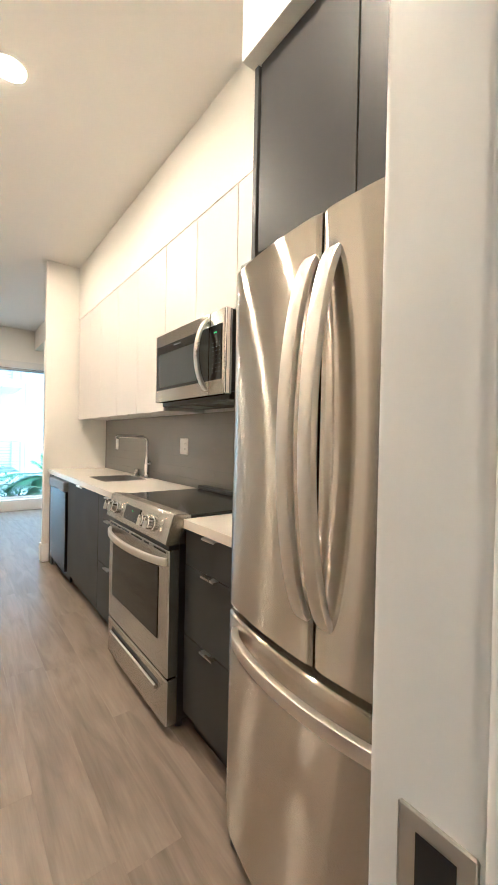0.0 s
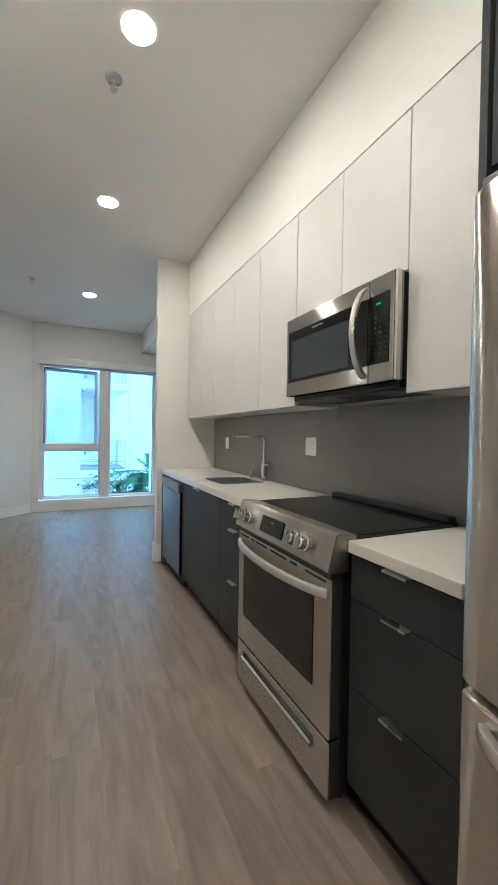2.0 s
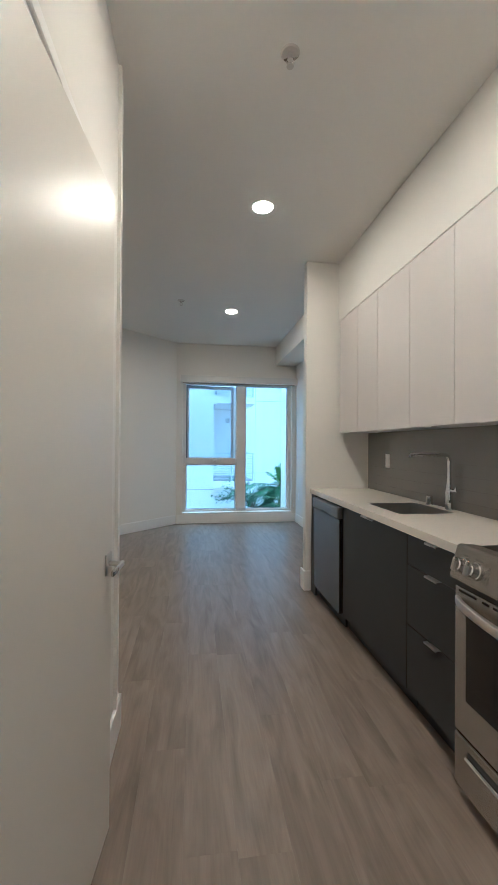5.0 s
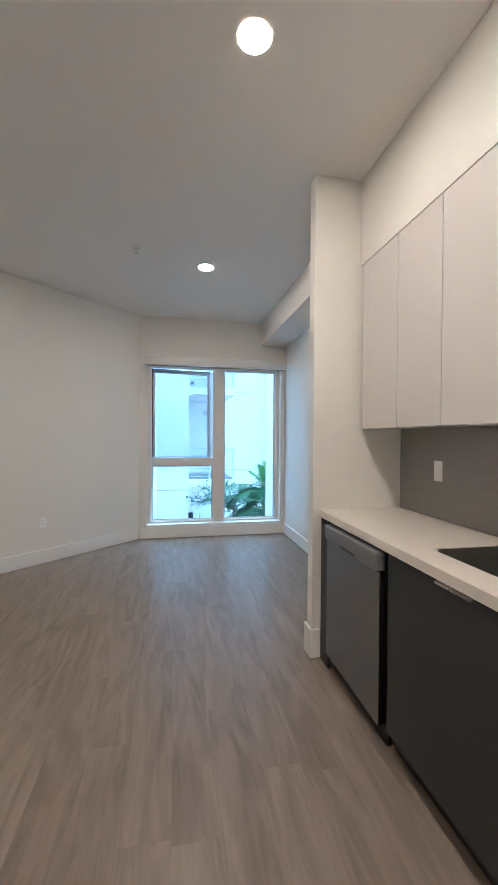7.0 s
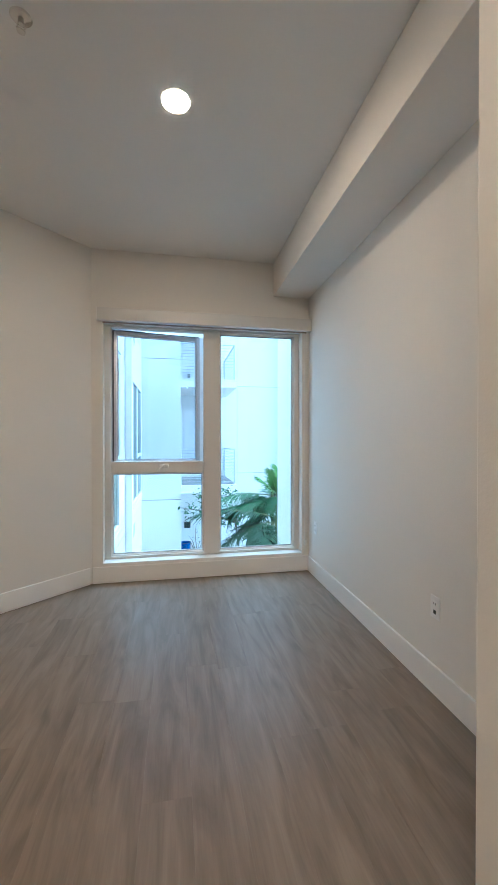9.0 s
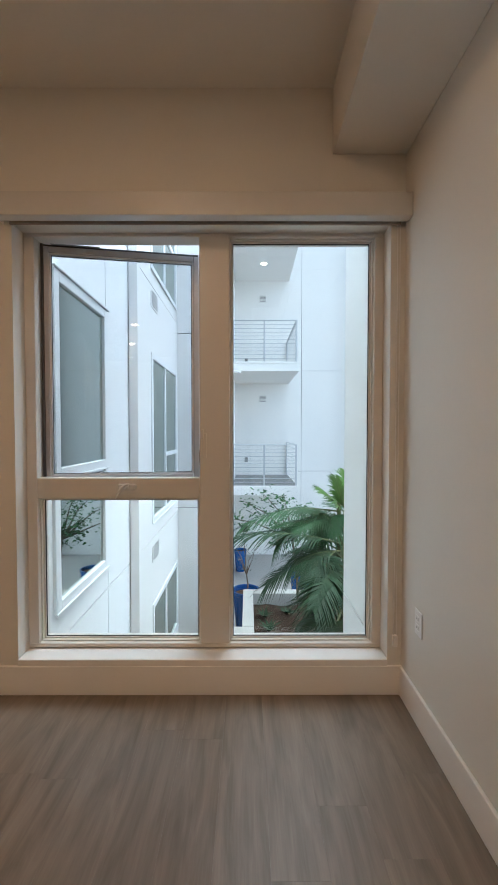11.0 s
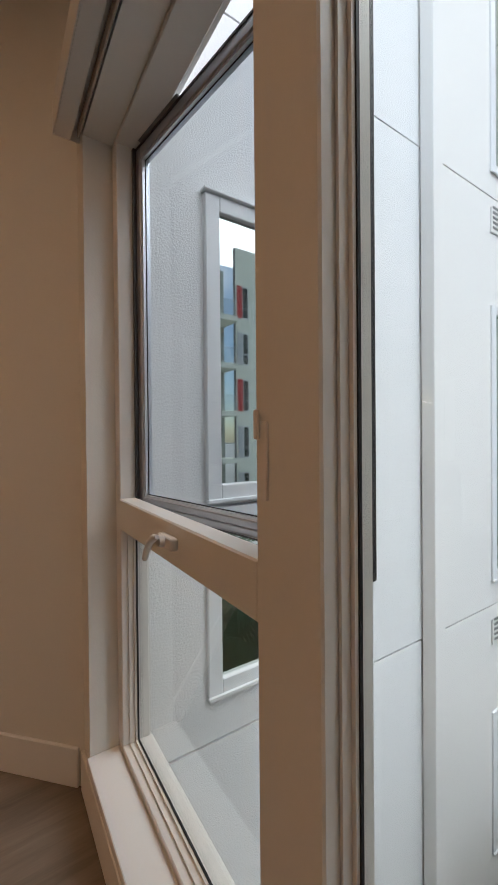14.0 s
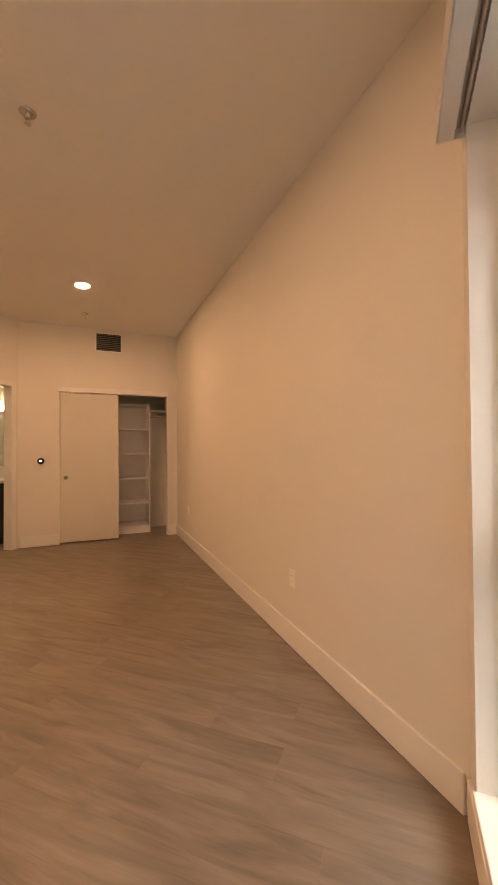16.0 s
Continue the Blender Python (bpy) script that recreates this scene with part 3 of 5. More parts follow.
# ---- closet ----
cm = pose(-2.758, 2.456, 0, 0, 0, 133.26)  # along the wall towards the far corner, +y into the closet
clo = thing("closet_door", "white sliding closet door pushed half open", "sliding door", cm)
part("panel", box(0.505, 0.02, 0.015, 1.272, 0.055, 2.085, 0.003, 1), door_paint, clo)
smooth(part("finger_pull", disc(0.576, 0.0165, 0.91, 0.033, 0.0034, "y", 24), nickel, clo, "round satin metal finger pull"))
part("pull_cup", disc(0.576, 0.0145, 0.91, 0.024, 0.0018, "y", 24), grey_pl, clo)
part("floor_guide", box(1.25, 0.015, 0.0, 1.272, 0.06, 0.0148), nickel, clo)

ctr = thing("closet_trim", "white header fascia and side jambs of the closet opening", "trim", cm, kind="structure")
part("fascia", box(0.48, -0.014, 2.1, 1.985, -0.0005, 2.165, 0.003, 1), trim_paint, ctr)
part("side_jamb", box(1.972, -0.004, 0.001, 1.985, 0.118, 2.099, 0.002, 1), trim_paint, ctr)
part("track", box(0.502, 0.005, 2.088, 1.968, 0.11, 2.0995), nickel, ctr)
bm = box(-0.02, 0.75, 0, 2.14, 0.8, CEIL)
box(0.0, 0.12, 0, 0.05, 0.75, CEIL, bm=bm)
box(2.075, 0.12, 0, 2.12, 0.75, CEIL, bm=bm)
structure("wall_closet_inner", bm, wall_paint, "plain off-white walls inside the closet", m=cm)
shelf = thing("closet_shelf_tower", "white melamine shelf tower with empty shelves inside the closet", "shelves", cm)
part("side_panel", box(1.745, 0.3, 0.0, 1.761, 0.748, 2.02, 0.001, 1), trim_paint, shelf)
part("side_panel", box(1.12, 0.3, 0.0, 1.136, 0.748, 2.02, 0.001, 1), trim_paint, shelf)
part("back_panel", box(1.137, 0.735, 0.08, 1.744, 0.748, 2.0), trim_paint, shelf)
for z in (0.1, 0.45, 0.83, 1.21, 1.6, 1.985):
    part("shelf", box(1.137, 0.3, z, 1.744, 0.734, z + 0.018, 0.001, 1), trim_paint, shelf)
part("kick_panel", box(1.137, 0.33, 0.0, 1.744, 0.345, 0.099), trim_paint, shelf)
hang = thing("closet_rod", "round metal hanging rod with a white shelf above", "closet rod", cm)
smooth(part("rod", rod([(1.762, 0.45, 1.82), (2.074, 0.45, 1.82)], 0.016, 14), nickel, hang))
part("top_shelf", box(1.762, 0.35, 1.9, 2.074, 0.748, 1.918), trim_paint, hang)


def vent(m, w, h, label):
    ob = thing("air_vent", label, "vent", m)
    bm = box(-w / 2, -0.008, -h / 2, w / 2, -0.0005, -h / 2 + 0.02, 0.002, 1)
    box(-w / 2, -0.008, h / 2 - 0.02, w / 2, -0.0005, h / 2, 0.002, 1, bm=bm)
    box(-w / 2, -0.008, -h / 2 + 0.02, -w / 2 + 0.02, -0.0005, h / 2 - 0.02, 0.002, 1, bm=bm)
    box(w / 2 - 0.02, -0.008, -h / 2 + 0.02, w / 2, -0.0005, h / 2 - 0.02, 0.002, 1, bm=bm)
    part("frame", bm, trim_paint, ob)
    part("backing", box(-w / 2 + 0.02, -0.0016, -h / 2 + 0.02, w / 2 - 0.02, -0.0008, h / 2 - 0.02), black_pl, ob, "black duct opening")
    n = int((h - 0.04) / 0.026)
    first = None
    for k in range(n):
        z = -h / 2 + 0.02 + (k + 0.5) * (h - 0.04) / n
        me = first.data if first else None
        if first is None:
            first = part("slat", box(-w / 2 + 0.021, -0.006, -0.001, w / 2 - 0.021, 0.006, 0.001), grey_pl, ob, m=pose(0, -0.006, z, -20))
        else:
            s = new("slat", me)
            s.parent, s.matrix_basis = ob, pose(0, -0.006, z, -20)
    return ob


vent(cm @ pose(1.138, 0, 2.835), 0.37, 0.28, "white louvred air vent high on the closet wall")
vent(pose(-0.65, 1.88, 2.9, 0, 0, 90), 0.32, 0.14, "white louvred air vent high on the hall wall")
th = thing("thermostat", "round black thermostat with a lit white display", "thermostat", cm @ pose(0.272, 0, 1.147))
smooth(part("body", disc(0, -0.022, 0, 0.042, 0.0215, "y", 32), black_pl, th))
part("ring", disc(0, -0.024, 0, 0.038, 0.002, "y", 32), black_glass, th)
part("display", box(-0.014, -0.0252, -0.008, 0.014, -0.0242, 0.01), glow("white_display", (0.8, 0.9, 1.0), 1.5), th, "small lit display")

# ---- bathroom seen through its doorway ----
bmx = pose(-0.65, 2.70, 0, 0, 0, 186.6)
cas = thing("bathroom_door_frame", "white painted casing of the open bathroom doorway", "door frame", bmx, kind="structure")
for x0, x1 in ((1.2, 1.27), (2.02, 2.085)):
    part("casing", box(x0, -0.014, 0.001, x1, -0.0005, 2.195, 0.003, 1), trim_paint, cas)
part("casing_head", box(1.271, -0.014, DOOR_H, 2.019, -0.0005, 2.195, 0.003, 1), trim_paint, cas)
van = thing("bathroom_vanity", "dark bathroom vanity with a pale worktop", "vanity", pose(-3.28, 0.95, 0))
part("body", box(0.0, 0.0, 0.1, 0.5, 1.1, 0.84, 0.003, 1), dark_lam, van)
part("plinth", box(0.0, 0.02, 0.0, 0.45, 1.08, 0.099), black_pl, van)
part("worktop", box(0.0, -0.02, 0.841, 0.53, 1.12, 0.87, 0.003, 1), quartz, van)
mir = thing("bathroom_mirror_light", "long lit bar lamp above the bathroom mirror", "wall lamp", pose(-3.299, 0.95, 0))
part("bar", box(0.0, 0.1, 1.945, 0.05, 1.0, 1.975, 0.004, 1), bath_glow, mir)
part("mirror", box(0.0, 0.05, 1.05, 0.01, 1.05, 1.9), shade("mirror_silver", (0.85, 0.85, 0.85), 0.03, 1.0, rough_var=0.01), mir, "frameless mirror")

# ---- hall door, a little ajar ----
hf = thing("hall_door_frame", "white painted frame of the hall door", "door frame", pose(-0.65, 0.005, 0, 0, 0, 90), kind="structure")
bm = box(1.405, -0.006, 0.001, 1.44, 0.119, 2.185, 0.002, 1)
part("jamb", bm, trim_paint, hf)
part("jamb", box(2.182, -0.006, 0.001, 2.215, 0.119, 2.185, 0.002, 1), trim_paint, hf)
part("head_jamb", box(1.405, -0.006, 2.186, 2.215, 0.119, 2.215, 0.002, 1), trim_paint, hf)
for x0, x1 in ((1.345, 1.404), (2.216, 2.262)):
    part("casing", box(x0, -0.015, 0.001, x1, -0.0005, 2.26, 0.003, 1), trim_paint, hf)
part("casing_head", box(1.405, -0.015, 2.216, 2.215, -0.0005, 2.26, 0.003, 1), trim_paint, hf)
hd = thing("hall_door", "white painted flush door standing slightly ajar", "door", pose(-0.648, 1.448, 0, 0, 0, 90 - 5.2))
part("leaf", box(0.0, 0.0, 0.012, 0.735, 0.04, 2.18, 0.003, 1), door_paint, hd)
for z in (0.25, 1.08, 1.98):
    hb = part("hinge", box(-0.003, -0.0015, z - 0.05, 0.0, 0.03, z + 0.05), trim_paint, hd, "white painted hinge")
    smooth(part("knuckle", rod([(-0.004, -0.007, z - 0.05), (-0.004, -0.007, z + 0.05)], 0.0065, 10), trim_paint, hb))
han = part("lever_handle", box(0.655, -0.007, 0.895, 0.715, -0.0005, 0.965, 0.003, 1), nickel, hd, "square satin metal lever handle")
part("spindle", disc(0.685, -0.045, 0.93, 0.009, 0.038, "y", 12), nickel, han)
part("lever_bar", box(0.575, -0.055, 0.921, 0.694, -0.044, 0.939, 0.003, 1), nickel, han)
part("latch", box(0.7352, 0.012, 0.9, 0.737, 0.028, 0.96), nickel, hd)

# ---- entry door and its frame ----
ef = thing("entry_door_frame", "off-white painted metal entry door frame", "door frame", kind="structure")
bm = box(0.23, -0.1, 0.001, 0.262, 0.012, 2.15, 0.008, 3)
box(0.24, 0.0125, 0.001, 0.262, 0.105, 2.15, 0.008, 3, bm=bm)
smooth(part("strike_jamb", bm, trim_paint, ef), 30)
bm = box(-0.712, -0.1, 0.001, -0.68, 0.012, 2.15, 0.008, 3)
box(-0.712, 0.0125, 0.001, -0.69, 0.105, 2.15, 0.008, 3, bm=bm)
smooth(part("hinge_jamb", bm, trim_paint, ef), 30)
part("head_jamb", box(-0.679, -0.1, 2.11, 0.229, 0.105, 2.15, 0.006, 2), trim_paint, ef)
sp = part("strike_plate", box(0.2375, 0.016, 0.93, 0.2398, 0.075, 1.0, 0.002, 1), nickel, ef, "worn metal strike plate")
part("strike_hole", box(0.2368, 0.03, 0.945, 0.2374, 0.06, 0.985), black_pl, sp)
ed = thing("entry_door", "dark grey entry door swung wide open with a black keypad lock", "door", pose(-0.682, 0.1, 0, 0, 0, 90.5))
part("leaf", box(0.0, -0.045, 0.012, 0.905, 0.0, 2.105, 0.003, 1), shade("dark_grey_door_paint", (0.09, 0.09, 0.085), 0.4, var=0.05, bump=0.06, bump_scale=90), ed)
lk = part("lock_plate", box(0.8, -0.065, 0.78, 0.87, -0.0455, 1.07, 0.012, 3), black_glass, ed, "black glass keypad with a bronze rim")
part("lock_rim", box(0.795, -0.058, 0.775, 0.875, -0.0452, 1.075, 0.014, 3), nickel, lk)
part("thumb_lever", box(0.82, -0.1, 0.83, 0.85, -0.066, 0.9, 0.008, 2), nickel, lk)

# ---- kitchen ----
FRONT = 0.762  # face of the low cabinet fronts


def edge_pull(parent, y, z, w=0.1):
    """A thin metal tab pull over the top edge of a front."""
    bm = box(FRONT - 0.02, y - w / 2, z - 0.001, FRONT + 0.012, y + w / 2, z + 0.002)
    box(FRONT - 0.021, y - w / 2, z - 0.006, FRONT - 0.0185, y + w / 2, z + 0.002, bm=bm)
    return part("pull", bm, nickel, parent, "thin satin metal edge pull")


def drawer_unit(y0, y1, splits, label):
    ob = thing("drawer_cabinet", label, "cabinet", group="low kitchen cabinets")
    part("body", box(FRONT + 0.02, y0 + 0.001, 0.1, 1.312, y1 - 0.001, 0.888), dark_lam, ob)
    part("toe_kick", box(FRONT + 0.06, y0 + 0.001, 0.001, FRONT + 0.075, y1 - 0.001, 0.0995), black_pl, ob)
    for z0, z1 in zip(splits, splits[1:]):
        d = part("drawer_front", box(FRONT, y0 + 0.002, z0 + 0.002, FRONT + 0.019, y1 - 0.002, z1 - 0.002, 0.001, 1), dark_lam, ob)
        edge_pull(d, (y0 + y1) / 2, z1 - 0.002, 0.09)
    return ob


drawer_unit(0.975, 1.388, (0.105, 0.44, 0.738, 0.886), "dark grey three-drawer base cabinet beside the fridge")
drawer_unit(2.172, 2.617, (0.105, 0.436, 0.735, 0.886), "dark grey three-drawer base cabinet beside the range")
sb = thing("sink_cabinet", "dark grey base cabinet under the sink", "cabinet", group="low kitchen cabinets")
bm = box(FRONT + 0.02, 2.619, 0.1, 1.312, 3.49, 0.118)
box(FRONT + 0.02, 2.619, 0.118, FRONT + 0.04, 3.49, 0.68, bm=bm)
box(FRONT + 0.04, 2.619, 0.118, 1.312, 2.635, 0.888, bm=bm)
box(FRONT + 0.04, 3.474, 0.118, 1.312, 3.49, 0.888, bm=bm)
part("body", bm, dark_lam, sb)
part("toe_kick", box(FRONT + 0.06, 2.619, 0.001, FRONT + 0.075, 3.49, 0.0995), black_pl, sb)
d = part("door", box(FRONT, 2.62, 0.107, FRONT + 0.019, 3.462, 0.884, 0.001, 1), dark_lam, sb)
edge_pull(d, 3.045, 0.884, 0.17)
fl = thing("filler_panel", "narrow dark grey filler panel at the end wall", "panel")
part("board", box(FRONT, 4.115, 0.001, FRONT + 0.019, 4.2335, 0.888, 0.001, 1), dark_lam, fl)

# worktops with the sink cut out
CX0, CX1 = 0.75, 1.3125


tagged(obj("worktop", holed(CX1 - CX0, 4.249 - 2.166, 0.04, [(0.885 - CX0, 1.24 - CX0, 2.9 - 2.166, 3.34 - 2.166)]), quartz, m=pose(CX0, 2.166, 0.93, -90)), "pale beige quartz worktop round the sink", "worktop")
tagged(obj("worktop", box(CX0, 0.975, 0.89, CX1, 1.39, 0.93, 0.003, 2), quartz), "short pale beige quartz worktop beside the fridge", "worktop")

sink = thing("kitchen_sink", "undermount stainless steel sink basin", "sink")
bm = bmesh.new()
rim = []
for z, inset, r in ((0.9285, -0.003, 0.008), (0.928, 0.003, 0.045), (0.82, 0.005, 0.05), (0.71, 0.014, 0.05), (0.692, 0.04, 0.04)):
    ring = []
    x0, x1, y0, y1 = 0.885 + inset, 1.24 - inset, 2.9 + inset, 3.34 - inset
    for cx, cy, a0 in ((x1 - r, y1 - r, 0), (x0 + r, y1 - r, 90), (x0 + r, y0 + r, 180), (x1 - r, y0 + r, 270)):
        for k in range(7):
            a = radians(a0 + 15 * k)
            ring.append(bm.verts.new((cx + r * math.cos(a), cy + r * math.sin(a), z)))
    rim.append(ring)
for u, v in zip(rim, rim[1:]):
    for k in range(len(u)):
        bm.faces.new((u[k], u[(k + 1) % len(u)], v[(k + 1) % len(u)], v[k]))
bm.faces.new(rim[-1])
smooth(part("basin", bm, shade("satin_sink_steel", (0.5, 0.49, 0.47), 0.3, 1.0, var=0.05), sink))
part("drain", disc(1.1, 3.12, 0.6935, 0.045, 0.003), chrome, sink)

tap = thing("kitchen_faucet", "tall chrome kitchen faucet with a square bent spout", "faucet", pose(1.275, 3.02, 0.93))
smooth(part("base", rod([(0, 0, 0.0005), (0, 0, 0.11), (0, 0, 0.16), (0, 0, 0.2)], [0.024, 0.023, 0.016, 0.0125], 20), chrome, tap))
arc = [(0, 0, 0.2), (0, 0, 0.29)] + [(-0.04 + 0.04 * math.cos(radians(a)), 0, 0.302 + 0.04 * math.sin(radians(a))) for a in range(0, 91, 15)] + [(-0.2, 0.01, 0.344), (-0.25, 0.012, 0.342)]
smooth(part("spout", rod(arc, 0.0125, 16), chrome, tap))
smooth(part("nozzle", rod([(-0.25, 0.012, 0.344), (-0.255, 0.012, 0.327)], 0.013, 14), chrome, tap))
smooth(part("handle", rod([(0.0, -0.02, 0.12), (0.0, -0.06, 0.125), (0.0, -0.065, 0.15)], [0.011, 0.011, 0.006], 12), chrome, tap))
gap = thing("air_gap_cap", "short chrome cylinder cap beside the faucet", "air gap", pose(1.27, 3.22, 0.93))
smooth(part("cap", disc(0, 0, 0.0005, 0.022, 0.062, sides=20), chrome, gap))

outlet(pose(1.3124, 2.443, 1.212, 0, 0, -90), "white double outlet and switch on the grey tiles", "wide")
outlet(pose(1.3124, 3.87, 1.2, 0, 0, -90), "white rocker switch plate on the grey tiles", "switch")

# wall cabinets
UX = 1.016
def wall_cabinet(y0, y1, z0, z1, label, tabs=True, doors=1):
    ob = thing("wall_cabinet", label, "cabinet", group="white wall cabinets")
    part("body", box(UX + 0.032, y0 + 0.001, z0, 1.3125, y1 - 0.001, z1 - 0.002), white_lam, ob)
    for k in range(doors):
        a, b = y0 + (y1 - y0) * k / doors, y0 + (y1 - y0) * (k + 1) / doors
        d = part("door", box(UX, a + 0.002, z0 - 0.004, UX + 0.019, b - 0.002, z1 - 0.004, 0.001, 1), white_lam, ob)
        if tabs:
            part("pull", box(UX - 0.004, (a + b) / 2 - 0.05, z0 - 0.0075, UX + 0.015, (a + b) / 2 + 0.05, z0 - 0.005), nickel, d, "thin metal edge pull")
    return ob


for y0, y1 in ((3.82, 4.21), (3.47, 3.82), (3.04, 3.47), (2.617, 3.04), (2.172, 2.617)):
    wall_cabinet(y0, y1, 1.444, 2.474, "tall flat white wall cabinet under the soffit")
wall_cabinet(1.41, 2.17, 1.895, 2.474, "flat white two-door wall cabinet above the microwave", False, 2)
wall_cabinet(0.985, 1.408, 1.444, 2.474, "flat white wall cabinet beside the fridge")

# fridge cabinet
fc = thing("fridge_cabinet", "dark grey two-door cabinet above the fridge", "cabinet")
part("body", box(0.79, 0.08, 1.905, 1.3295, 0.948, 2.53), dark_lam, fc)
for y0, y1 in ((0.545, 0.945), (0.14, 0.543)):
    part("door", box(0.77, y0 + 0.0015, 1.9, 0.789, y1 - 0.0015, 2.528, 0.001, 1), dark_lam, fc)
part("side_panel", box(0.765, 0.952, 0.001, 1.3295, 0.972, 2.53, 0.001, 1), dark_lam, fc, "tall dark grey end panel")

# ---- refrigerator ----
fr = thing("refrigerator", "stainless steel french-door refrigerator with a bottom freezer drawer", "refrigerator")
part("body", box(0.7, 0.115, 0.03, 1.32, 0.895, 1.76, 0.004, 1), shade("dark_fridge_side", (0.12, 0.12, 0.12), 0.5), fr)


def bowed(y0, y1, z0, z1, xf, bow, depth=0.075, n=14, mid=0.5, r=0.006):
    """A door whose face bows outwards across its width, with rounded rims."""
    bm = bmesh.new()
    rows = []
    zs = [(z0, 1), (z0 + r * 0.35, 0.35), (z0 + r, 0), (z1 - r, 0), (z1 - r * 0.35, 0.35), (z1, 1)]
    for z, back in zs:
        row = []
        for k in range(n + 1):
            y = y0 + (y1 - y0) * k / n
            u = (y - mid) / 0.4
            x = xf - bow * (1 - u * u) + r * back
            e = min(y - y0, y1 - y)
            if e < r:
                x += r * (1 - math.sqrt(max(0.0, 1 - (1 - e / r) ** 2)))
            row.append(bm.verts.new((x, y, z)))
        rows.append(row)
    for a, b in zip(rows, rows[1:]):
        for k in range(n):
            bm.faces.new((a[k], a[k + 1], b[k + 1], b[k]))
    back = [[bm.verts.new((xf + depth, y, z)) for y in (y0, y1)] for z in (z0, z1)]
    bm.faces.new((back[0][0], back[1][0], back[1][1], back[0][1]))
    bm.faces.new([r_[0] for r_ in rows] + [back[1][0], back[0][0]])
    bm.faces.new([r_[-1] for r_ in rows][::-1] + [back[0][1], back[1][1]])
    bm.faces.new(rows[0][::-1] + [back[0][0], back[0][1]])
    bm.faces.new(rows[-1] + [back[1][1], back[1][0]])
    bmesh.ops.recalc_face_normals(bm, faces=bm.faces[:])
    return bm


def band(points, across, w, d):
    """A softly rounded flat bar, w wide along the unit vector across and d thick, swept through points."""
    bm = bmesh.new()
    pts, across = [Vector(p) for p in points], Vector(across)
    rings = []
    for i, p in enumerate(pts):
        t = (pts[min(i + 1, len(pts) - 1)] - pts[max(i - 1, 0)]).normalized()
        out = t.cross(across).normalized()
        c = min(w, d) * 0.22
        prof = ((-w / 2 + c, -d / 2), (w / 2 - c, -d / 2), (w / 2 - c * 0.3, -d / 2 + c * 0.3), (w / 2, -d / 2 + c), (w / 2, d / 2 - c), (w / 2 - c * 0.3, d / 2 - c * 0.3),
                (w / 2 - c, d / 2), (-w / 2 + c, d / 2), (-w / 2 + c * 0.3, d / 2 - c * 0.3), (-w / 2, d / 2 - c), (-w / 2, -d / 2 + c), (-w / 2 + c * 0.3, -d / 2 + c * 0.3))
        ring = [bm.verts.new(p + across * u + out * v) for u, v in prof]
        rings.append(ring)
    for u, v in zip(rings, rings[1:]):
        for k in range(len(u)):
            bm.faces.new((u[k], u[(k + 1) % len(u)], v[(k + 1) % len(u)], v[k]))
    bm.faces.new(rings[0][::-1])
    bm.faces.new(rings[-1])
    bmesh.ops.recalc_face_normals(bm, faces=bm.faces[:])
    return bm


def arch(u):
    """The rise of a bowed handle from end to end."""
    return (1 - u * u) ** 0.7 if abs(u) < 1 else 0.0


def fridge_door(y0, y1, z0, z1, **k):
    return bowed(y0, y1, z0, z1, 0.652, 0.05, 0.048, **k)


for name, y0, y1, hy in (("door", 0.507, 0.902, 0.535), ("door", 0.108, 0.5, 0.468)):
    d = smooth(part(name, fridge_door(y0, y1, 0.765, 1.785, n=18), steel_v, fr, "brushed stainless french door"), 25)
    pts = [(0.606 - 0.072 * arch(k / 24 - 1), hy, 1.28 + 0.405 * (k / 24 - 1)) for k in range(49)]
    smooth(part("handle", band(pts, (0, 1, 0), 0.04, 0.02), handle_steel, d, "long bowed metal handle"), 35)
fz = smooth(part("freezer_drawer", fridge_door(0.108, 0.902, 0.07, 0.745, n=28), steel_v, fr, "brushed stainless freezer drawer"), 25)
pts = [(0.636 - 0.082 * arch(k / 24 - 1), 0.505 + 0.335 * (k / 24 - 1), 0.702) for k in range(49)]
smooth(part("handle", band(pts, (0, 0, 1), 0.034, 0.022), handle_steel, fz, "long bowed metal handle"), 35)
part("gap_strip", box(0.69, 0.12, 0.746, 0.7, 0.89, 0.764), black_pl, fr)
part("hinge_cover", box(0.66, 0.82, 1.786, 0.76, 0.89, 1.81, 0.006, 2), grey_pl, fr)
part("base_grille", box(0.67, 0.12, 0.001, 0.7, 0.89, 0.069), black_pl, fr)

# ---- range ----
RY0, RY1 = 1.396, 2.16
rg = thing("kitchen_range", "stainless steel slide-in electric range with a black glass top", "range")
part("body", box(0.745, RY0 + 0.012, 0.05, 1.29, RY1 - 0.012, 0.915), black_pl, rg)
part("cooktop", box(0.78, RY0, 0.925, 1.3, RY1, 0.942, 0.003, 1), black_glass, rg, "black glass cooktop")
part("rear_vent", box(1.255, RY0 + 0.01, 0.943, 1.305, RY1 - 0.01, 0.966, 0.006, 2), black_pl, rg)
bm = bmesh.new()
prof = [(0.68, 0.822), (0.672, 0.832), (0.705, 0.947), (0.715, 0.953), (0.79, 0.945), (0.79, 0.822)]
ends = [[bm.verts.new((x, y, z)) for x, z in prof] for y in (RY0 - 0.004, RY1 + 0.004)]
for k in range(len(prof)):
    j = (k + 1) % len(prof)
    bm.faces.new((ends[0][k], ends[0][j], ends[1][j], ends[1][k]))
bm.faces.new(ends[0][::-1])
bm.faces.new(ends[1])
bmesh.ops.bevel(bm, geom=bm.edges[:], offset=0.003, segments=2, affect="EDGES")
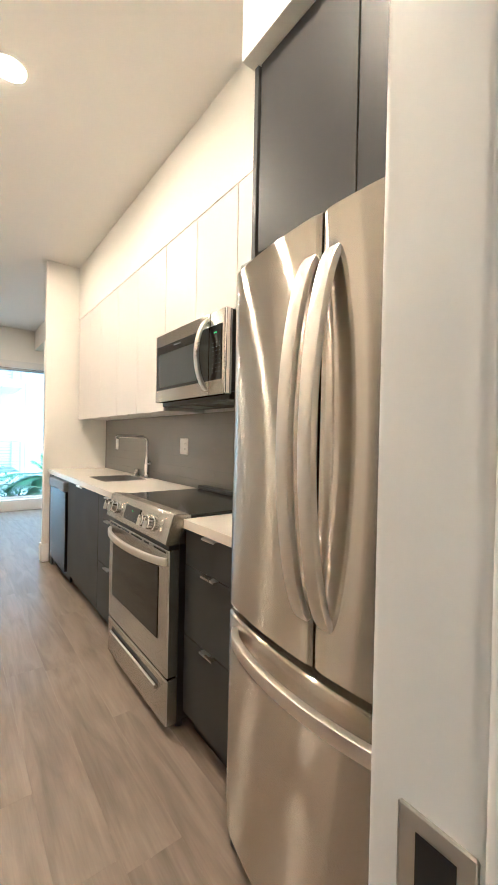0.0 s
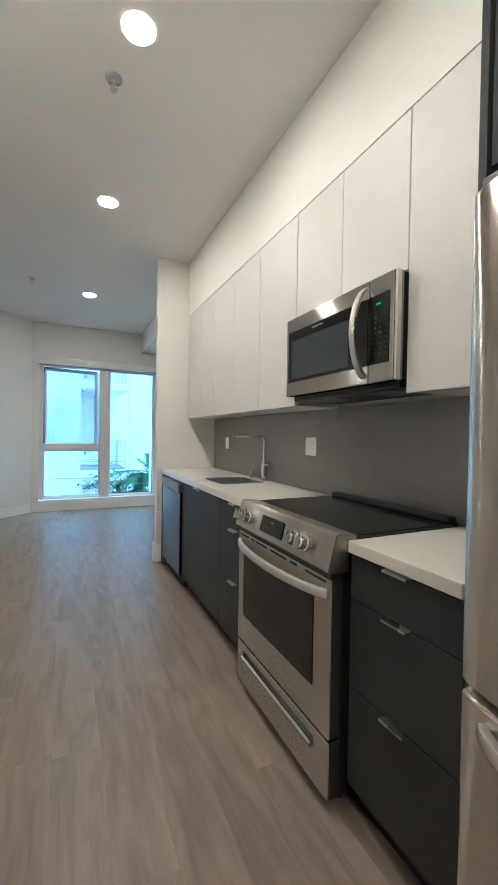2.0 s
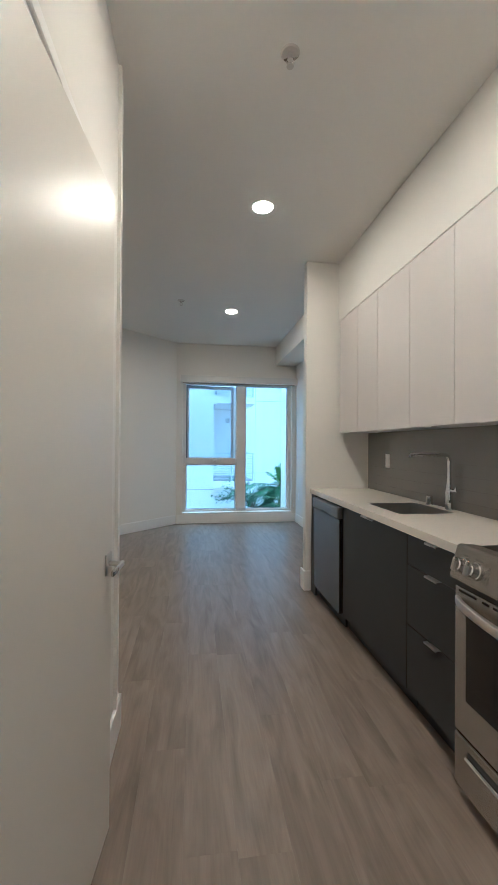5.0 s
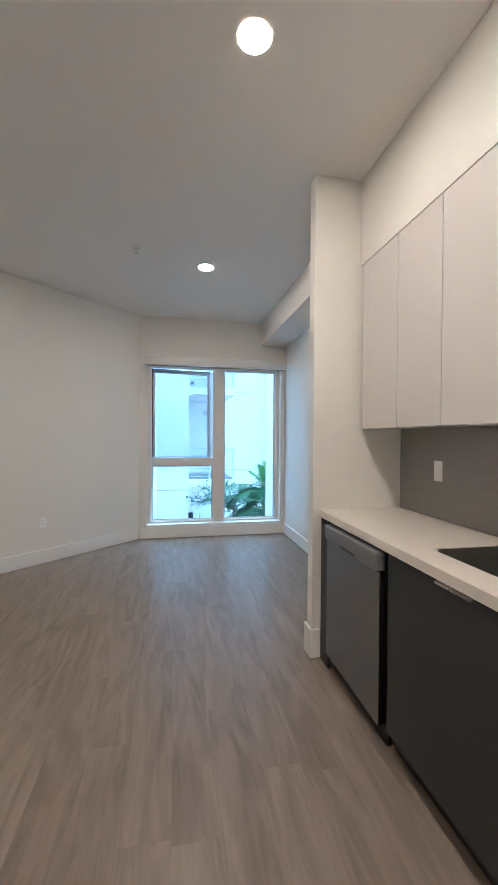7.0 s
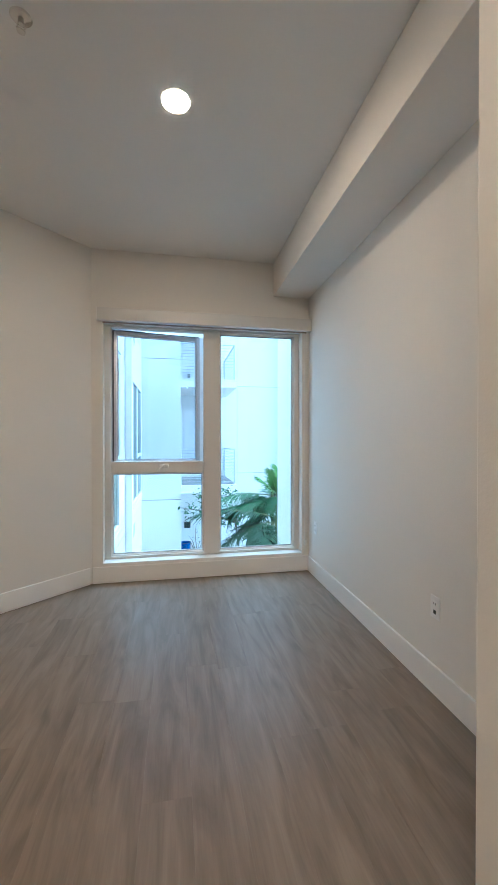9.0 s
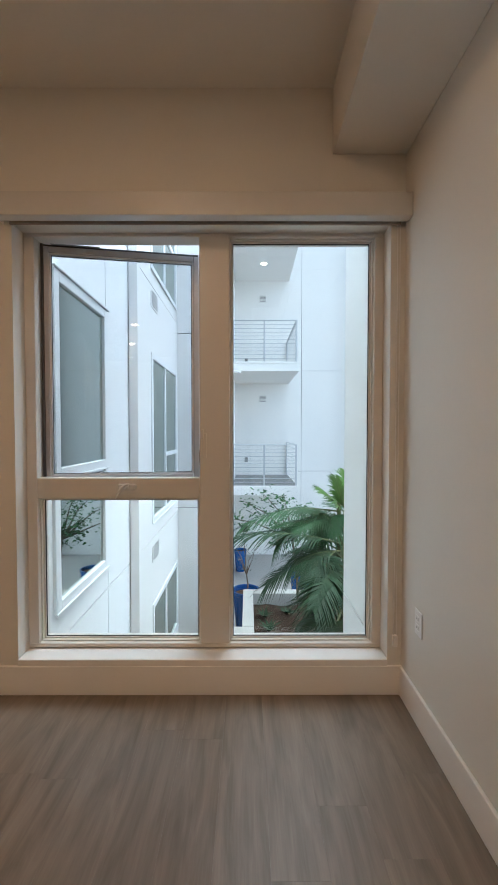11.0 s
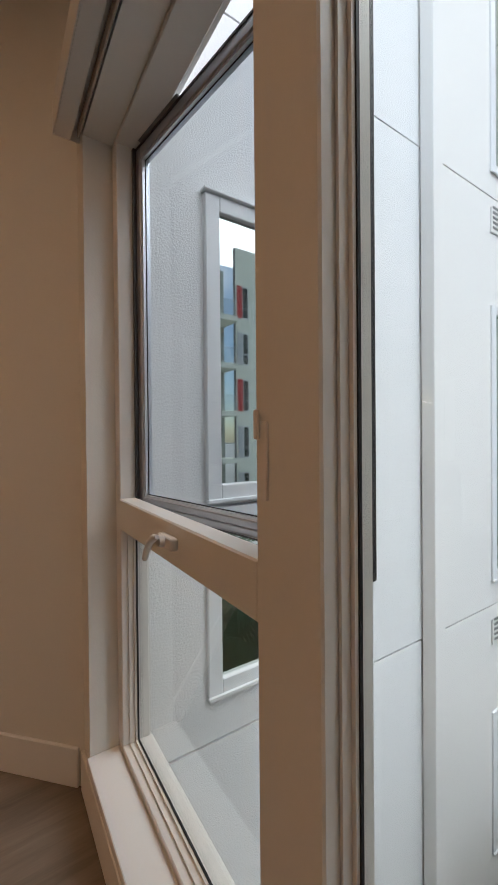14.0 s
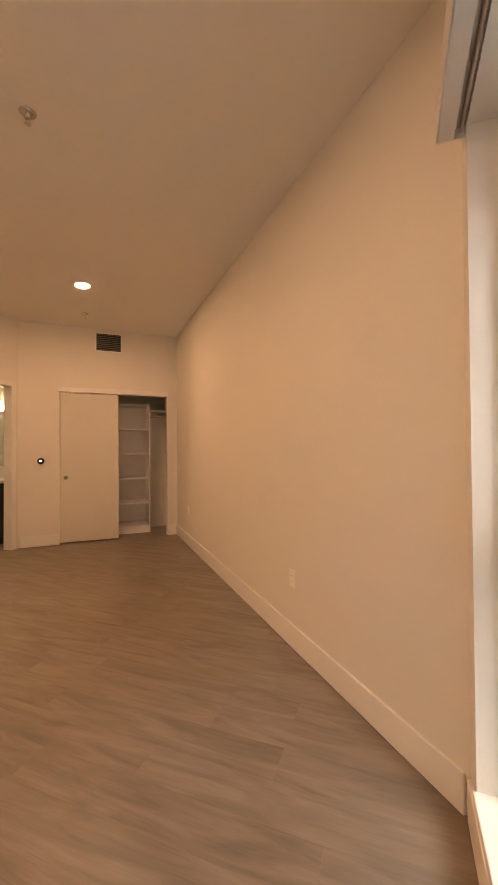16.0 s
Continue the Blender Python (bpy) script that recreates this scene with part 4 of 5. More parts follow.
cp = part("control_panel", bm, steel, rg, "slanted stainless control panel")
tilt = math.degrees(math.atan2(0.033, 0.115))
fm = lambda y, z: pose(0.672 + (z - 0.832) * 0.287, y, z, 0, tilt, 0)  # on the slanted face
ds = part("display", box(-0.0035, -0.095, -0.034, 0.001, 0.095, 0.036, 0.001, 1), black_glass, cp, "black glass display", fm(1.81, 0.888))
part("clock_digits", box(-0.0042, -0.012, 0.012, -0.0037, 0.006, 0.018), green_led, ds, "green lit clock digits")
for k in range(9):
    part("key_print", box(-0.0042, -0.085 + 0.019 * k, -0.012 - 0.012 * (k % 2), -0.0037, -0.073 + 0.019 * k, -0.009 - 0.012 * (k % 2)), pale_print, ds)
for y in (2.1, 2.035, 1.62, 1.55):
    kb = smooth(part("knob", rod([(0, 0, 0), (-0.008, 0, 0), (-0.01, 0, 0), (-0.034, 0, 0), (-0.037, 0, 0)], [0.03, 0.03, 0.026, 0.024, 0.02], 24), steel_pol, cp, "round satin metal knob", fm(y, 0.885)), 35)
    part("grip", box(-0.05, -0.006, -0.024, -0.03, 0.006, 0.024, 0.003, 1), nickel, kb)
    for s in (-0.012, 0.0, 0.012):
        part("dial_print", box(-0.0012, s - 0.004, 0.037, 0.0005, s + 0.004, 0.04), grey_pl, kb)
od = part("oven_door", box(0.69, RY0 + 0.004, 0.256, 0.744, RY1 - 0.004, 0.8, 0.006, 2), steel, rg, "stainless oven door")
part("oven_window", box(0.6865, RY0 + 0.1, 0.392, 0.692, RY1 - 0.07, 0.71, 0.002, 1), oven_glass, od, "smoked glass oven window")
part("vent_trim", box(0.692, RY0 + 0.008, 0.8005, 0.74, RY1 - 0.008, 0.8215), black_pl, rg)
for k, (a, b) in enumerate(((0.03, 0.12), (0.15, 0.18), (0.2, 0.3), (0.34, 0.47), (0.5, 0.55), (0.61, 0.73))):
    part("vent_slot", box(0.6885, RY1 - b, 0.782, 0.6905, RY1 - a, 0.79), black_pl, od)
pts = [(0.69 - 0.06 * arch(k / 10 - 1), (RY0 + RY1) / 2 + 0.36 * (k / 10 - 1), 0.748) for k in range(21)]
smooth(part("handle", band(pts, (0, 0, 1), 0.032, 0.018), handle_steel, od, "bowed metal oven handle"), 60)
dr = part("storage_drawer", box(0.69, RY0 + 0.004, 0.05, 0.744, RY1 - 0.004, 0.248, 0.006, 2), steel, rg, "stainless storage drawer")
part("drawer_groove", box(0.6885, RY0 + 0.09, 0.182, 0.6905, RY1 - 0.08, 0.216, 0.0005, 1), black_pl, dr)
smooth(part("drawer_lip", rod([(0.684, RY0 + 0.09, 0.188), (0.684, RY1 - 0.08, 0.188)], 0.011, 10), steel_pol, dr))
for y in (RY0 + 0.06, RY1 - 0.06):
    part("foot", disc(0.78, y, 0.001, 0.018, 0.0485, sides=14), black_pl, rg)
    part("foot", disc(1.22, y, 0.001, 0.018, 0.0485, sides=14), black_pl, rg)

# ---- microwave ----
MY0, MY1 = 1.415, 2.166
mw = thing("microwave_oven", "stainless steel over-the-range microwave oven", "microwave")
part("case", box(1.0, MY0, 1.5, 1.3125, MY1, 1.885, 0.003, 1), black_pl, mw)
part("vent_base", box(1.0, MY0 + 0.01, 1.462, 1.3, MY1 - 0.01, 1.4995, 0.004, 1), black_pl, mw)
for y0, y1 in ((1.5, 1.66), (1.85, 2.05)):
    part("grease_filter", box(1.04, y0, 1.4585, 1.2, y1, 1.4615, 0.001, 1), grey_pl, mw, "grey mesh filter")
md = part("door", box(0.957, 1.546, 1.485, 0.9995, MY1, 1.885, 0.004, 2), steel, mw, "stainless door with a dark window")
part("window", box(0.9545, 1.5475, 1.555, 0.9575, MY1 - 0.022, 1.815, 0.001, 1), black_glass, md, "dark glass window")
part("window_mesh", box(0.9538, 1.66, 1.57, 0.9544, MY1 - 0.055, 1.765), shade("grey_mesh_glass", (0.05, 0.056, 0.058), 0.12), md)
part("name_print", box(0.9538, 1.84, 1.793, 0.9544, 1.925, 1.8), pale_print, md)
part("control_frame", box(0.957, MY0, 1.485, 0.9995, 1.5445, 1.885, 0.006, 2), steel, mw)
kp = part("keypad", box(0.9545, MY0 + 0.02, 1.555, 0.9575, 1.5435, 1.815, 0.001, 1), black_glass, mw, "black glass keypad")
part("clock_digits", box(0.9539, 1.478, 1.776, 0.9544, 1.502, 1.783), green_led, kp, "green lit clock digits")
for r in range(8):
    for c in range(3):
        part("key_print", box(0.9539, 1.446 + c * 0.028, 1.59 + r * 0.02, 0.9544, 1.455 + c * 0.028, 1.5925 + r * 0.02), pale_print, kp)
pts = [(0.958 - 0.062 * arch(k / 12 - 1), 1.566, 1.685 + 0.172 * (k / 12 - 1)) for k in range(25)]
smooth(part("handle", band(pts, (0, 1, 0), 0.03, 0.016), nickel, md, "bowed satin metal handle"), 60)
part("corner_trim", box(0.958, MY0 - 0.012, 1.485, 0.985, MY0 - 0.0005, 1.885, 0.006, 3), steel_pol, mw)
part("side_strip", box(0.986, MY0 - 0.006, 1.485, 0.9995, MY0 - 0.0005, 1.885, 0.002, 1), dark_steel, mw)

# ---- dishwasher ----
dw = thing("dishwasher", "grey stainless dishwasher under the worktop", "dishwasher")
part("body", box(0.78, 3.505, 0.1, 1.3, 4.105, 0.885), black_pl, dw)
part("door", box(0.745, 3.508, 0.1, 0.779, 4.103, 0.785, 0.004, 2), dark_steel, dw, "grey stainless door")
cpn = part("control_strip", box(0.731, 3.506, 0.787, 0.779, 4.105, 0.872, 0.012, 3), shade("silver_plastic", (0.2, 0.195, 0.19), 0.4, 0.4), dw, "silver grey control strip")
part("pocket_handle", box(0.7298, 3.72, 0.792, 0.7315, 3.88, 0.805), black_pl, cpn)
part("name_print", box(0.7298, 4.02, 0.845, 0.7312, 4.07, 0.85), grey_pl, cpn)
for k in range(6):
    part("key_print", box(0.7298, 3.54 + 0.03 * k, 0.84, 0.7312, 3.555 + 0.03 * k, 0.844), grey_pl, cpn)
part("kick_plate", box(0.8, 3.508, 0.001, 0.815, 4.103, 0.0995), black_pl, dw)

# ---- the courtyard ----
GROUND = -2.6
structure("ground", box(-300, -300, GROUND - 0.3, 300, 300, GROUND), paving, "grey concrete courtyard paving")


def facade(parent, m, xs, zs, holes, mat, thick=0.1, gap=0.012):
    """Stucco panels with open joints between them over a dark core; holes as (x0, x1, z0, z1)."""
    for a, b in zip(xs, xs[1:]):
        for c, d in zip(zs, zs[1:]):
            ga, gb = a + (gap / 2 if a > xs[0] else 0), b - (gap / 2 if b < xs[-1] else 0)
            gc, gd = c + (gap / 2 if c > zs[0] else 0), d - (gap / 2 if d < zs[-1] else 0)
            cut = [(max(h[0], ga) - ga, min(h[1], gb) - ga, max(h[2], gc) - gc, min(h[3], gd) - gc) for h in holes if h[0] < gb and h[1] > ga and h[2] < gd and h[3] > gc]
            part("panel", holed(gb - ga, gd - gc, 0.03, cut), mat, parent, m=m @ pose(ga, 0, gc))
    x0, z0 = xs[0], zs[0]
    part("core", holed(xs[-1] - x0, zs[-1] - z0, thick - 0.02, [(h[0] - x0, h[1] - x0, h[2] - z0, h[3] - z0) for h in holes]), joint_mat, parent, m=m @ pose(x0, 0.02, z0))


def ext_window(parent, m, x0, x1, z0, z1, bars=(), rails=(), header=False, proud=0.015, glass_mat=None):
    """A white framed window in a facade; bars: upright divisions; rails: (x0, x1, z)."""
    f = 0.07
    w = part("window", box(x0, -proud, z0, x0 + f, 0.08, z1, 0.004, 1), ext_frame, parent, "white framed window with green reflective glass", m)
    bm = box(x1 - f, -proud, z0, x1, 0.08, z1, 0.004, 1)
    box(x0 + f, -proud, z0, x1 - f, 0.08, z0 + f, 0.004, 1, bm=bm)
    box(x0 + f, -proud, z1 - f, x1 - f, 0.08, z1, 0.004, 1, bm=bm)
    for b in bars:
        box(b - 0.03, -proud + 0.002, z0 + f, b + 0.03, 0.08, z1 - f, 0.003, 1, bm=bm)
    for a, b, z in rails:
        box(a, -proud + 0.002, z - 0.03, b, 0.08, z + 0.03, 0.003, 1, bm=bm)
    part("frame", bm, ext_frame, w)
    part("sill", box(x0 - 0.004, -proud - 0.01, z0 - 0.01, x1 + 0.004, -proud + 0.004, z0 + 0.008, 0.003, 1), ext_frame, w)
    if header:
        part("drip_cap", box(x0 - 0.012, -proud - 0.016, z1 + 0.001, x1 + 0.012, 0.0, z1 + 0.014, 0.003, 1), ext_frame, w)
    cells = sorted({x0 + f, x1 - f, *bars})
    for a, b in zip(cells, cells[1:]):
        part("pane", box(a, 0.024 - proud, z0 + f, b, 0.03 - proud, z1 - f), glass_mat or coated, w)
    return w


def grille(parent, m, x, z, w=0.26, h=0.24):
    g = part("wall_grille", box(x, -0.012, z, x + w, 0.0, z + h, 0.003, 1), stucco_smooth, parent, "louvred wall grille", m)
    for k in range(5):
        part("louvre", box(x + 0.02, -0.016, z + 0.03 + k * 0.04, x + w - 0.02, -0.011, z + 0.048 + k * 0.04), grey_pl, g)


ST = 3.26
wing = thing("apartment_building", "white stucco apartment wing beside the window", "building")
wa = pose(-0.57, 7.625, 0, 0, 0, 90)
facade(wing, wa, (0, 1.235), (GROUND, -0.043, 3.222, 3.505), [(0.275, 1.205, 0.165, 2.37), (0.275, 1.205, -2.05, -0.9)], stucco)
facade(wing, wa, (1.245, 1.87), (GROUND, -0.043, 3.222, 6.46, 12.0), [], stucco)
ext_window(wing, wa, 0.275, 1.205, 1.032, 2.37, header=True, proud=0.03)
ext_window(wing, wa, 0.275, 1.205, 0.165, 1.0, proud=0.022)
part("mullion_cover", box(0.275, 0.02, 1.0, 1.205, 0.09, 1.032), ext_frame, wing, m=wa)
ext_window(wing, wa, 0.275, 1.205, -2.05, -0.9)
part("coping", box(-0.02, -0.02, 3.506, 1.24, 0.3, 3.53, 0.004, 1), ext_frame, wing, m=wa)
wb = pose(-0.57, 9.5, 0, 0, 0, 90)
tall = [(0.95, 2.7, 0.15 + ST * k, 2.35 + ST * k) for k in (0, 1, 2)] + [(0.95, 2.7, -2.05, -0.91)]
facade(wing, wb, (0, 2.8), (GROUND, -0.05, 3.215, 6.46, 12.0), tall, stucco_smooth)
for x0, x1, z0, z1 in tall:
    ext_window(wing, wb, x0, x1, z0, z1, bars=(1.78,), rails=((1.81, 2.63, z0 + 0.85),) if z1 > 0 else ())
for z in (-0.36, 2.93, 6.18):
    grille(wing, wb, 0.95, z, 0.34, 0.2)
wc = pose(-0.57, 12.3, 0)
facade(wing, wc, (0, 0.83), (GROUND, 0.0, 3.05, 6.05, 9.05, 12.0), [], stucco_smooth)
wd = pose(0.26, 12.302, 0, 0, 0, 90)
side = [(0.75, 2.2, 0.15 + 3.2 * k, 2.35 + 3.2 * k) for k in (0, 1, 2)] + [(0.75, 2.2, -2.1, -0.8)]
facade(wing, wd, (0, 5.55), (GROUND, 0.0, 3.05, 6.05, 9.05, 12.0), side, stucco_smooth)
for x0, x1, z0, z1 in side:
    ext_window(wing, wd, x0, x1, z0, z1, bars=((x0 + x1) / 2,), rails=((x0 + 0.07, (x0 + x1) / 2, z0 + 0.8),) if z1 > 0 else ())
for k in range(3):
    part("balcony_door", box(3.4, -0.02, 0.0 + 3.2 * k, 4.3, 0.0, 2.2 + 3.2 * k, 0.004, 1), ext_frame, wing, m=wd)
pipe = thing("downspout", "square white downspout on the stucco wall", "downspout")
part("pipe", box(-0.565, 9.5, GROUND, -0.47, 9.62, 12.0, 0.008, 2), stucco_smooth, pipe)

nb = thing("balcony_building", "white stucco apartment building with stacked balconies", "building")
nm = pose(0.262, 17.85, 0)
facade(nb, nm, (0, 2.1, 5.5), (GROUND, 0.08, 3.26, 6.45, 9.65, 12.0), [], stucco_smooth)
for lev, z in enumerate((-0.04, 3.1, 6.3, 9.5)):
    bal = part("balcony", box(0.001, -2.55, z - 0.24, 1.7, -0.001, z, 0.006, 1), stucco_smooth, nb, "white concrete balcony with a horizontal bar railing", nm)
    part("deck", box(0.02, -2.47, z, 1.66, -0.01, z + 0.012), deck_mat, bal)
    for x in (0.03, 0.82, 1.63):
        part("post", box(x - 0.022, -2.51, z, x + 0.022, -2.47, z + 1.03, 0.003, 1), rail_paint, bal)
    part("top_rail", box(0.005, -2.515, z + 1.03, 1.655, -2.465, z + 1.055, 0.004, 1), rail_paint, bal)
    part("side_rail", box(1.61, -2.464, z + 1.03, 1.655, -0.002, z + 1.055, 0.004, 1), rail_paint, bal)
    part("post", box(1.61, -0.06, z, 1.65, -0.02, z + 1.03, 0.003, 1), rail_paint, bal)
    part("drip_edge", box(0.001, -2.566, z - 0.05, 1.716, -2.551, z - 0.002, 0.003, 1), stucco_smooth, bal)
    front, sidebar = None, None
    for k in range(10):
        zz = z + 0.09 + k * 0.094
        if front is None:
            front = part("bar", rod([(0.01, -2.49, 0), (1.65, -2.49, 0)], 0.008, 6), rail_paint, bal, m=pose(0, 0, zz))
            sidebar = part("bar", rod([(1.63, -2.47, 0), (1.63, -0.01, 0)], 0.008, 6), rail_paint, bal, m=pose(0, 0, zz))
        else:
            for src in (front, sidebar):
                o = new("bar", src.data)
                o.parent, o.matrix_basis = bal, pose(0, 0, zz)
    if lev >= 2:
        part("balcony_lamp", disc(0.85, -1.3, z - 0.2465, 0.085, 0.006, sides=20), balcony_glow, bal, "lit round balcony lamp")
    grille(nb, nm, 0.75, z + 2.3, 0.24, 0.2)
    part("outdoor_outlet", box(0.3, -0.04, z + 0.42, 0.4, -0.001, z + 0.56, 0.004, 1), grey_pl, nb, m=nm)
part("meter_box", box(0.18, -0.06, -1.86, 0.4, -0.001, -1.64, 0.005, 1), gasket, nb, "small dark wall box", nm)
# plain white rod for the security camera, not a lamp
part("security_camera_arm", rod([(0.01, -2.62, 2.84), (0.22, -2.8, 2.8)], 0.03, 10), ext_frame, nb, m=nm)

rb = thing("red_building", "dark red stucco apartment building with white windows", "building")
rm = pose(4.17, 17.25, 0)
rholes = [(1.0, 3.45, 0.0 + 3.22 * k, 2.15 + 3.22 * k) for k in (-1, 1, 0, 2)]
facade(rb, rm, (0, 5.05), (GROUND - 0.65, 12.0), rholes, red_wall)
for x0, x1, z0, z1 in rholes:
    ext_window(rb, rm, x0, x1, z0, z1, bars=(1.83, 2.6), rails=((1.09, 1.8, z0 + 0.85), (2.63, 3.38, z0 + 0.85)), glass_mat=dull_glass)
gb = thing("grey_building", "distant grey apartment block with rows of balconies", "building")
gm = pose(24.5, 36.0, 0)
part("wall", box(0, 0, GROUND, 14, 8, 11.0), shade("grey_stucco", (0.2, 0.19, 0.18), 0.9), gb, m=gm)
for k in range(5):
    for j in range(4):
        b = part("balcony", box(0.4 + 3.4 * j, -1.2, -1.6 + 2.9 * k, 3.0 + 3.4 * j, -0.001, -0.7 + 2.9 * k), cream_wall, gb, m=gm)
        part("balcony_opening", box(0.6 + 3.4 * j, -0.05, -0.6 + 2.9 * k, 2.8 + 3.4 * j, -0.002, 1.2 + 2.9 * k), joint_mat, b)
cb = thing("cream_building", "distant cream apartment block with red shutters", "building")
cmx = pose(21.0, 24.8, 0, 0, 0, -90)
choles = [(x0, x0 + w, 0.0 + 3.25 * k, 2.25 + 3.25 * k) for x0, w in ((0.35, 0.62), (2.32, 0.55)) for k in range(-1, 4)]
facade(cb, cmx, (0, 3.4), (GROUND - 0.75, 14.6), choles, cream_wall, 0.3)
for n, (x0, x1, z0, z1) in enumerate(choles):
    ext_window(cb, cmx, x0, x1, z0, z1, rails=((x0 + 0.07, x1 - 0.07, z0 + 0.75),), glass_mat=dull_glass)
    red = n % 5 in (2, 4)
    part("shutter", box(x1 + 0.01, -0.06, z0, x1 + 0.42, -0.002, z1), bright_red if red else rail_paint, cb, "red wall panel" if red else "grey wall panel", cmx)

for k in range(-1, 4):
    b = part("balcony", box(3.41, -0.3, -0.35 + 3.25 * k, 8.2, 1.6, 0.0 + 3.25 * k), cream_wall, cb, "cream balcony with a grey railing", cmx)
    part("top_rail", box(3.45, -0.28, 1.0 + 3.25 * k, 8.15, -0.24, 1.05 + 3.25 * k), rail_paint, b)
    for j in range(9):
        part("bar", box(3.45, -0.27, 0.08 + 0.1 * j + 3.25 * k, 8.15, -0.25, 0.1 + 0.1 * j + 3.25 * k), rail_paint, b)
part("balcony_wall", box(3.41, 1.61, GROUND, 8.2, 2.0, 13.5), shade("green_stucco", (0.55, 0.58, 0.5), 0.9), cb, m=cmx)

own = thing("home_building", "white stucco outer wall of this apartment", "building")
part("wall_below", box(-0.569, 7.42, GROUND, 1.5, 7.622, -0.125), stucco, own)
part("wall_above", box(-0.569, 7.42, 3.155, 1.5, 7.622, 3.49), stucco, own)
bm = box(1.5, 7.4, GROUND, 2.3, 8.8, -0.06)
box(1.5, 7.4, -0.048, 2.3, 8.8, 3.2, bm=bm)
box(1.5, 7.4, 3.212, 2.3, 8.8, 3.49, bm=bm)
part("return_wall", bm, stucco_smooth, own)

# planter
PT = -1.6
pl = thing("planter_wall", "pale concrete planter wall with an angled outline", "planter")
for x0, y0, x1, y1 in ((-0.03, 7.63, 0.15, 11.25), (0.15, 11.03, 0.76, 11.25), (0.58, 11.25, 0.76, 12.64), (0.76, 12.45, 4.2, 12.64)):
    part("coping", box(x0, y0, GROUND, x1, y1, PT, 0.008, 1), concrete, pl)
bm = bmesh.new()
N = 46
vs = [[bm.verts.new((0.1 + 4.0 * i / N, 7.63 + 4.9 * j / N, PT - 0.2 + 0.09 * noise.noise((i * 0.21, j * 0.21, 3.0)) + 0.03 * noise.noise((i * 0.9, j * 0.9, 7.0)))) for j in range(N + 1)] for i in range(N + 1)]
for i in range(N):
    for j in range(N):
        if not (vs[i][j].co.x < 0.6 and vs[i][j].co.y > 11.1):
            bm.faces.new((vs[i][j], vs[i + 1][j], vs[i + 1][j + 1], vs[i][j + 1]))
structure("soil", bm, soil_mat, "dark brown mulch in the planter", "soil")
rnd = random.Random(5)
bm = bmesh.new()
for _ in range(4200):
    x, y = rnd.uniform(0.2, 3.0), rnd.uniform(8.0, 12.3)
    if x < 0.8 and y > 11.0:
        continue
    a, l, w = rnd.uniform(0, math.tau), 0.004 + 0.02 * rnd.random() ** 3, rnd.uniform(0.002, 0.007)
    dx, dy = Vector((math.cos(a), math.sin(a), rnd.uniform(-0.3, 0.3))) * l, Vector((-math.sin(a), math.cos(a), rnd.uniform(-0.3, 0.3))) * w
    c = Vector((x, y, PT - 0.14 + rnd.uniform(-0.03, 0.04)))
    bm.faces.new([bm.verts.new(c + s * dx + t_ * dy) for s, t_ in ((-1, -1), (1, -1), (1, 1), (-1, 1))])
tagged(obj("fallen_leaves", bm, shade("dry_leaf", (0.13, 0.088, 0.058), 0.8, var=0.6, island=0.8)), "small dry leaves and bark chips scattered on the soil", "leaf litter", kind="stuff")


def pot(x, y, r, h, label):
    ob = thing("plant_pot", label, "pot", pose(x, y, GROUND), "blue plant pots")
    prof = [(0.0, 0.0), (r * 0.68, 0.0), (r * 0.86, h * 0.5), (r * 0.96, h * 0.92), (r, h * 0.93), (r, h), (r * 0.9, h), (r * 0.88, h * 0.9), (0.0, h * 0.88)]
    bm = bmesh.new()
    n = 28
    rings = [[bm.verts.new((q * math.cos(k * math.tau / n), q * math.sin(k * math.tau / n), z)) for k in range(n)] for q, z in prof if q > 0]
    for u, v in zip(rings, rings[1:]):
        for k in range(n):
            bm.faces.new((u[k], u[(k + 1) % n], v[(k + 1) % n], v[k]))
    bm.faces.new(rings[0][::-1])
    smooth(part("bowl", bm, blue_glaze, ob), 45)
    part("soil", disc(0, 0, h * 0.86, r * 0.885, 0.02, sides=24), soil_mat, ob)
    return ob


pot(0.63, 12.98, 0.27, 0.86, "large glazed blue plant pot behind the planter")
pot(0.45, 16.4, 0.18, 0.6, "glazed blue plant pot by the far wall")
pot(1.9, 14.6, 0.25, 0.7, "glazed blue plant pot under the palms")
tagged(obj("paver", box(1.2, 13.4, GROUND, 2.0, 14.2, GROUND + 0.02), terracotta), "reddish paving slab on the courtyard ground", "paver")


def leaf_strip(bm, base, way, side, length, width, droop, segs=3):
    """One folded, tapering leaflet."""
    prev = None
    for k in range(segs + 1):
        t = k / segs
        c = base + way * (length * t) + Vector((0, 0, -droop * t * t))
        w = width * (0.55 + 0.45 * math.sin(math.pi * min(1, t * 1.4 + 0.1))) * (1 - t ** 3) + 0.0008
        row = (bm.verts.new(c - side * w + Vector((0, 0, w * 0.35))), bm.verts.new(c + side * w + Vector((0, 0, w * 0.35))))
        if prev:
            bm.faces.new((prev[0], prev[1], row[1], row[0]))
        prev = row


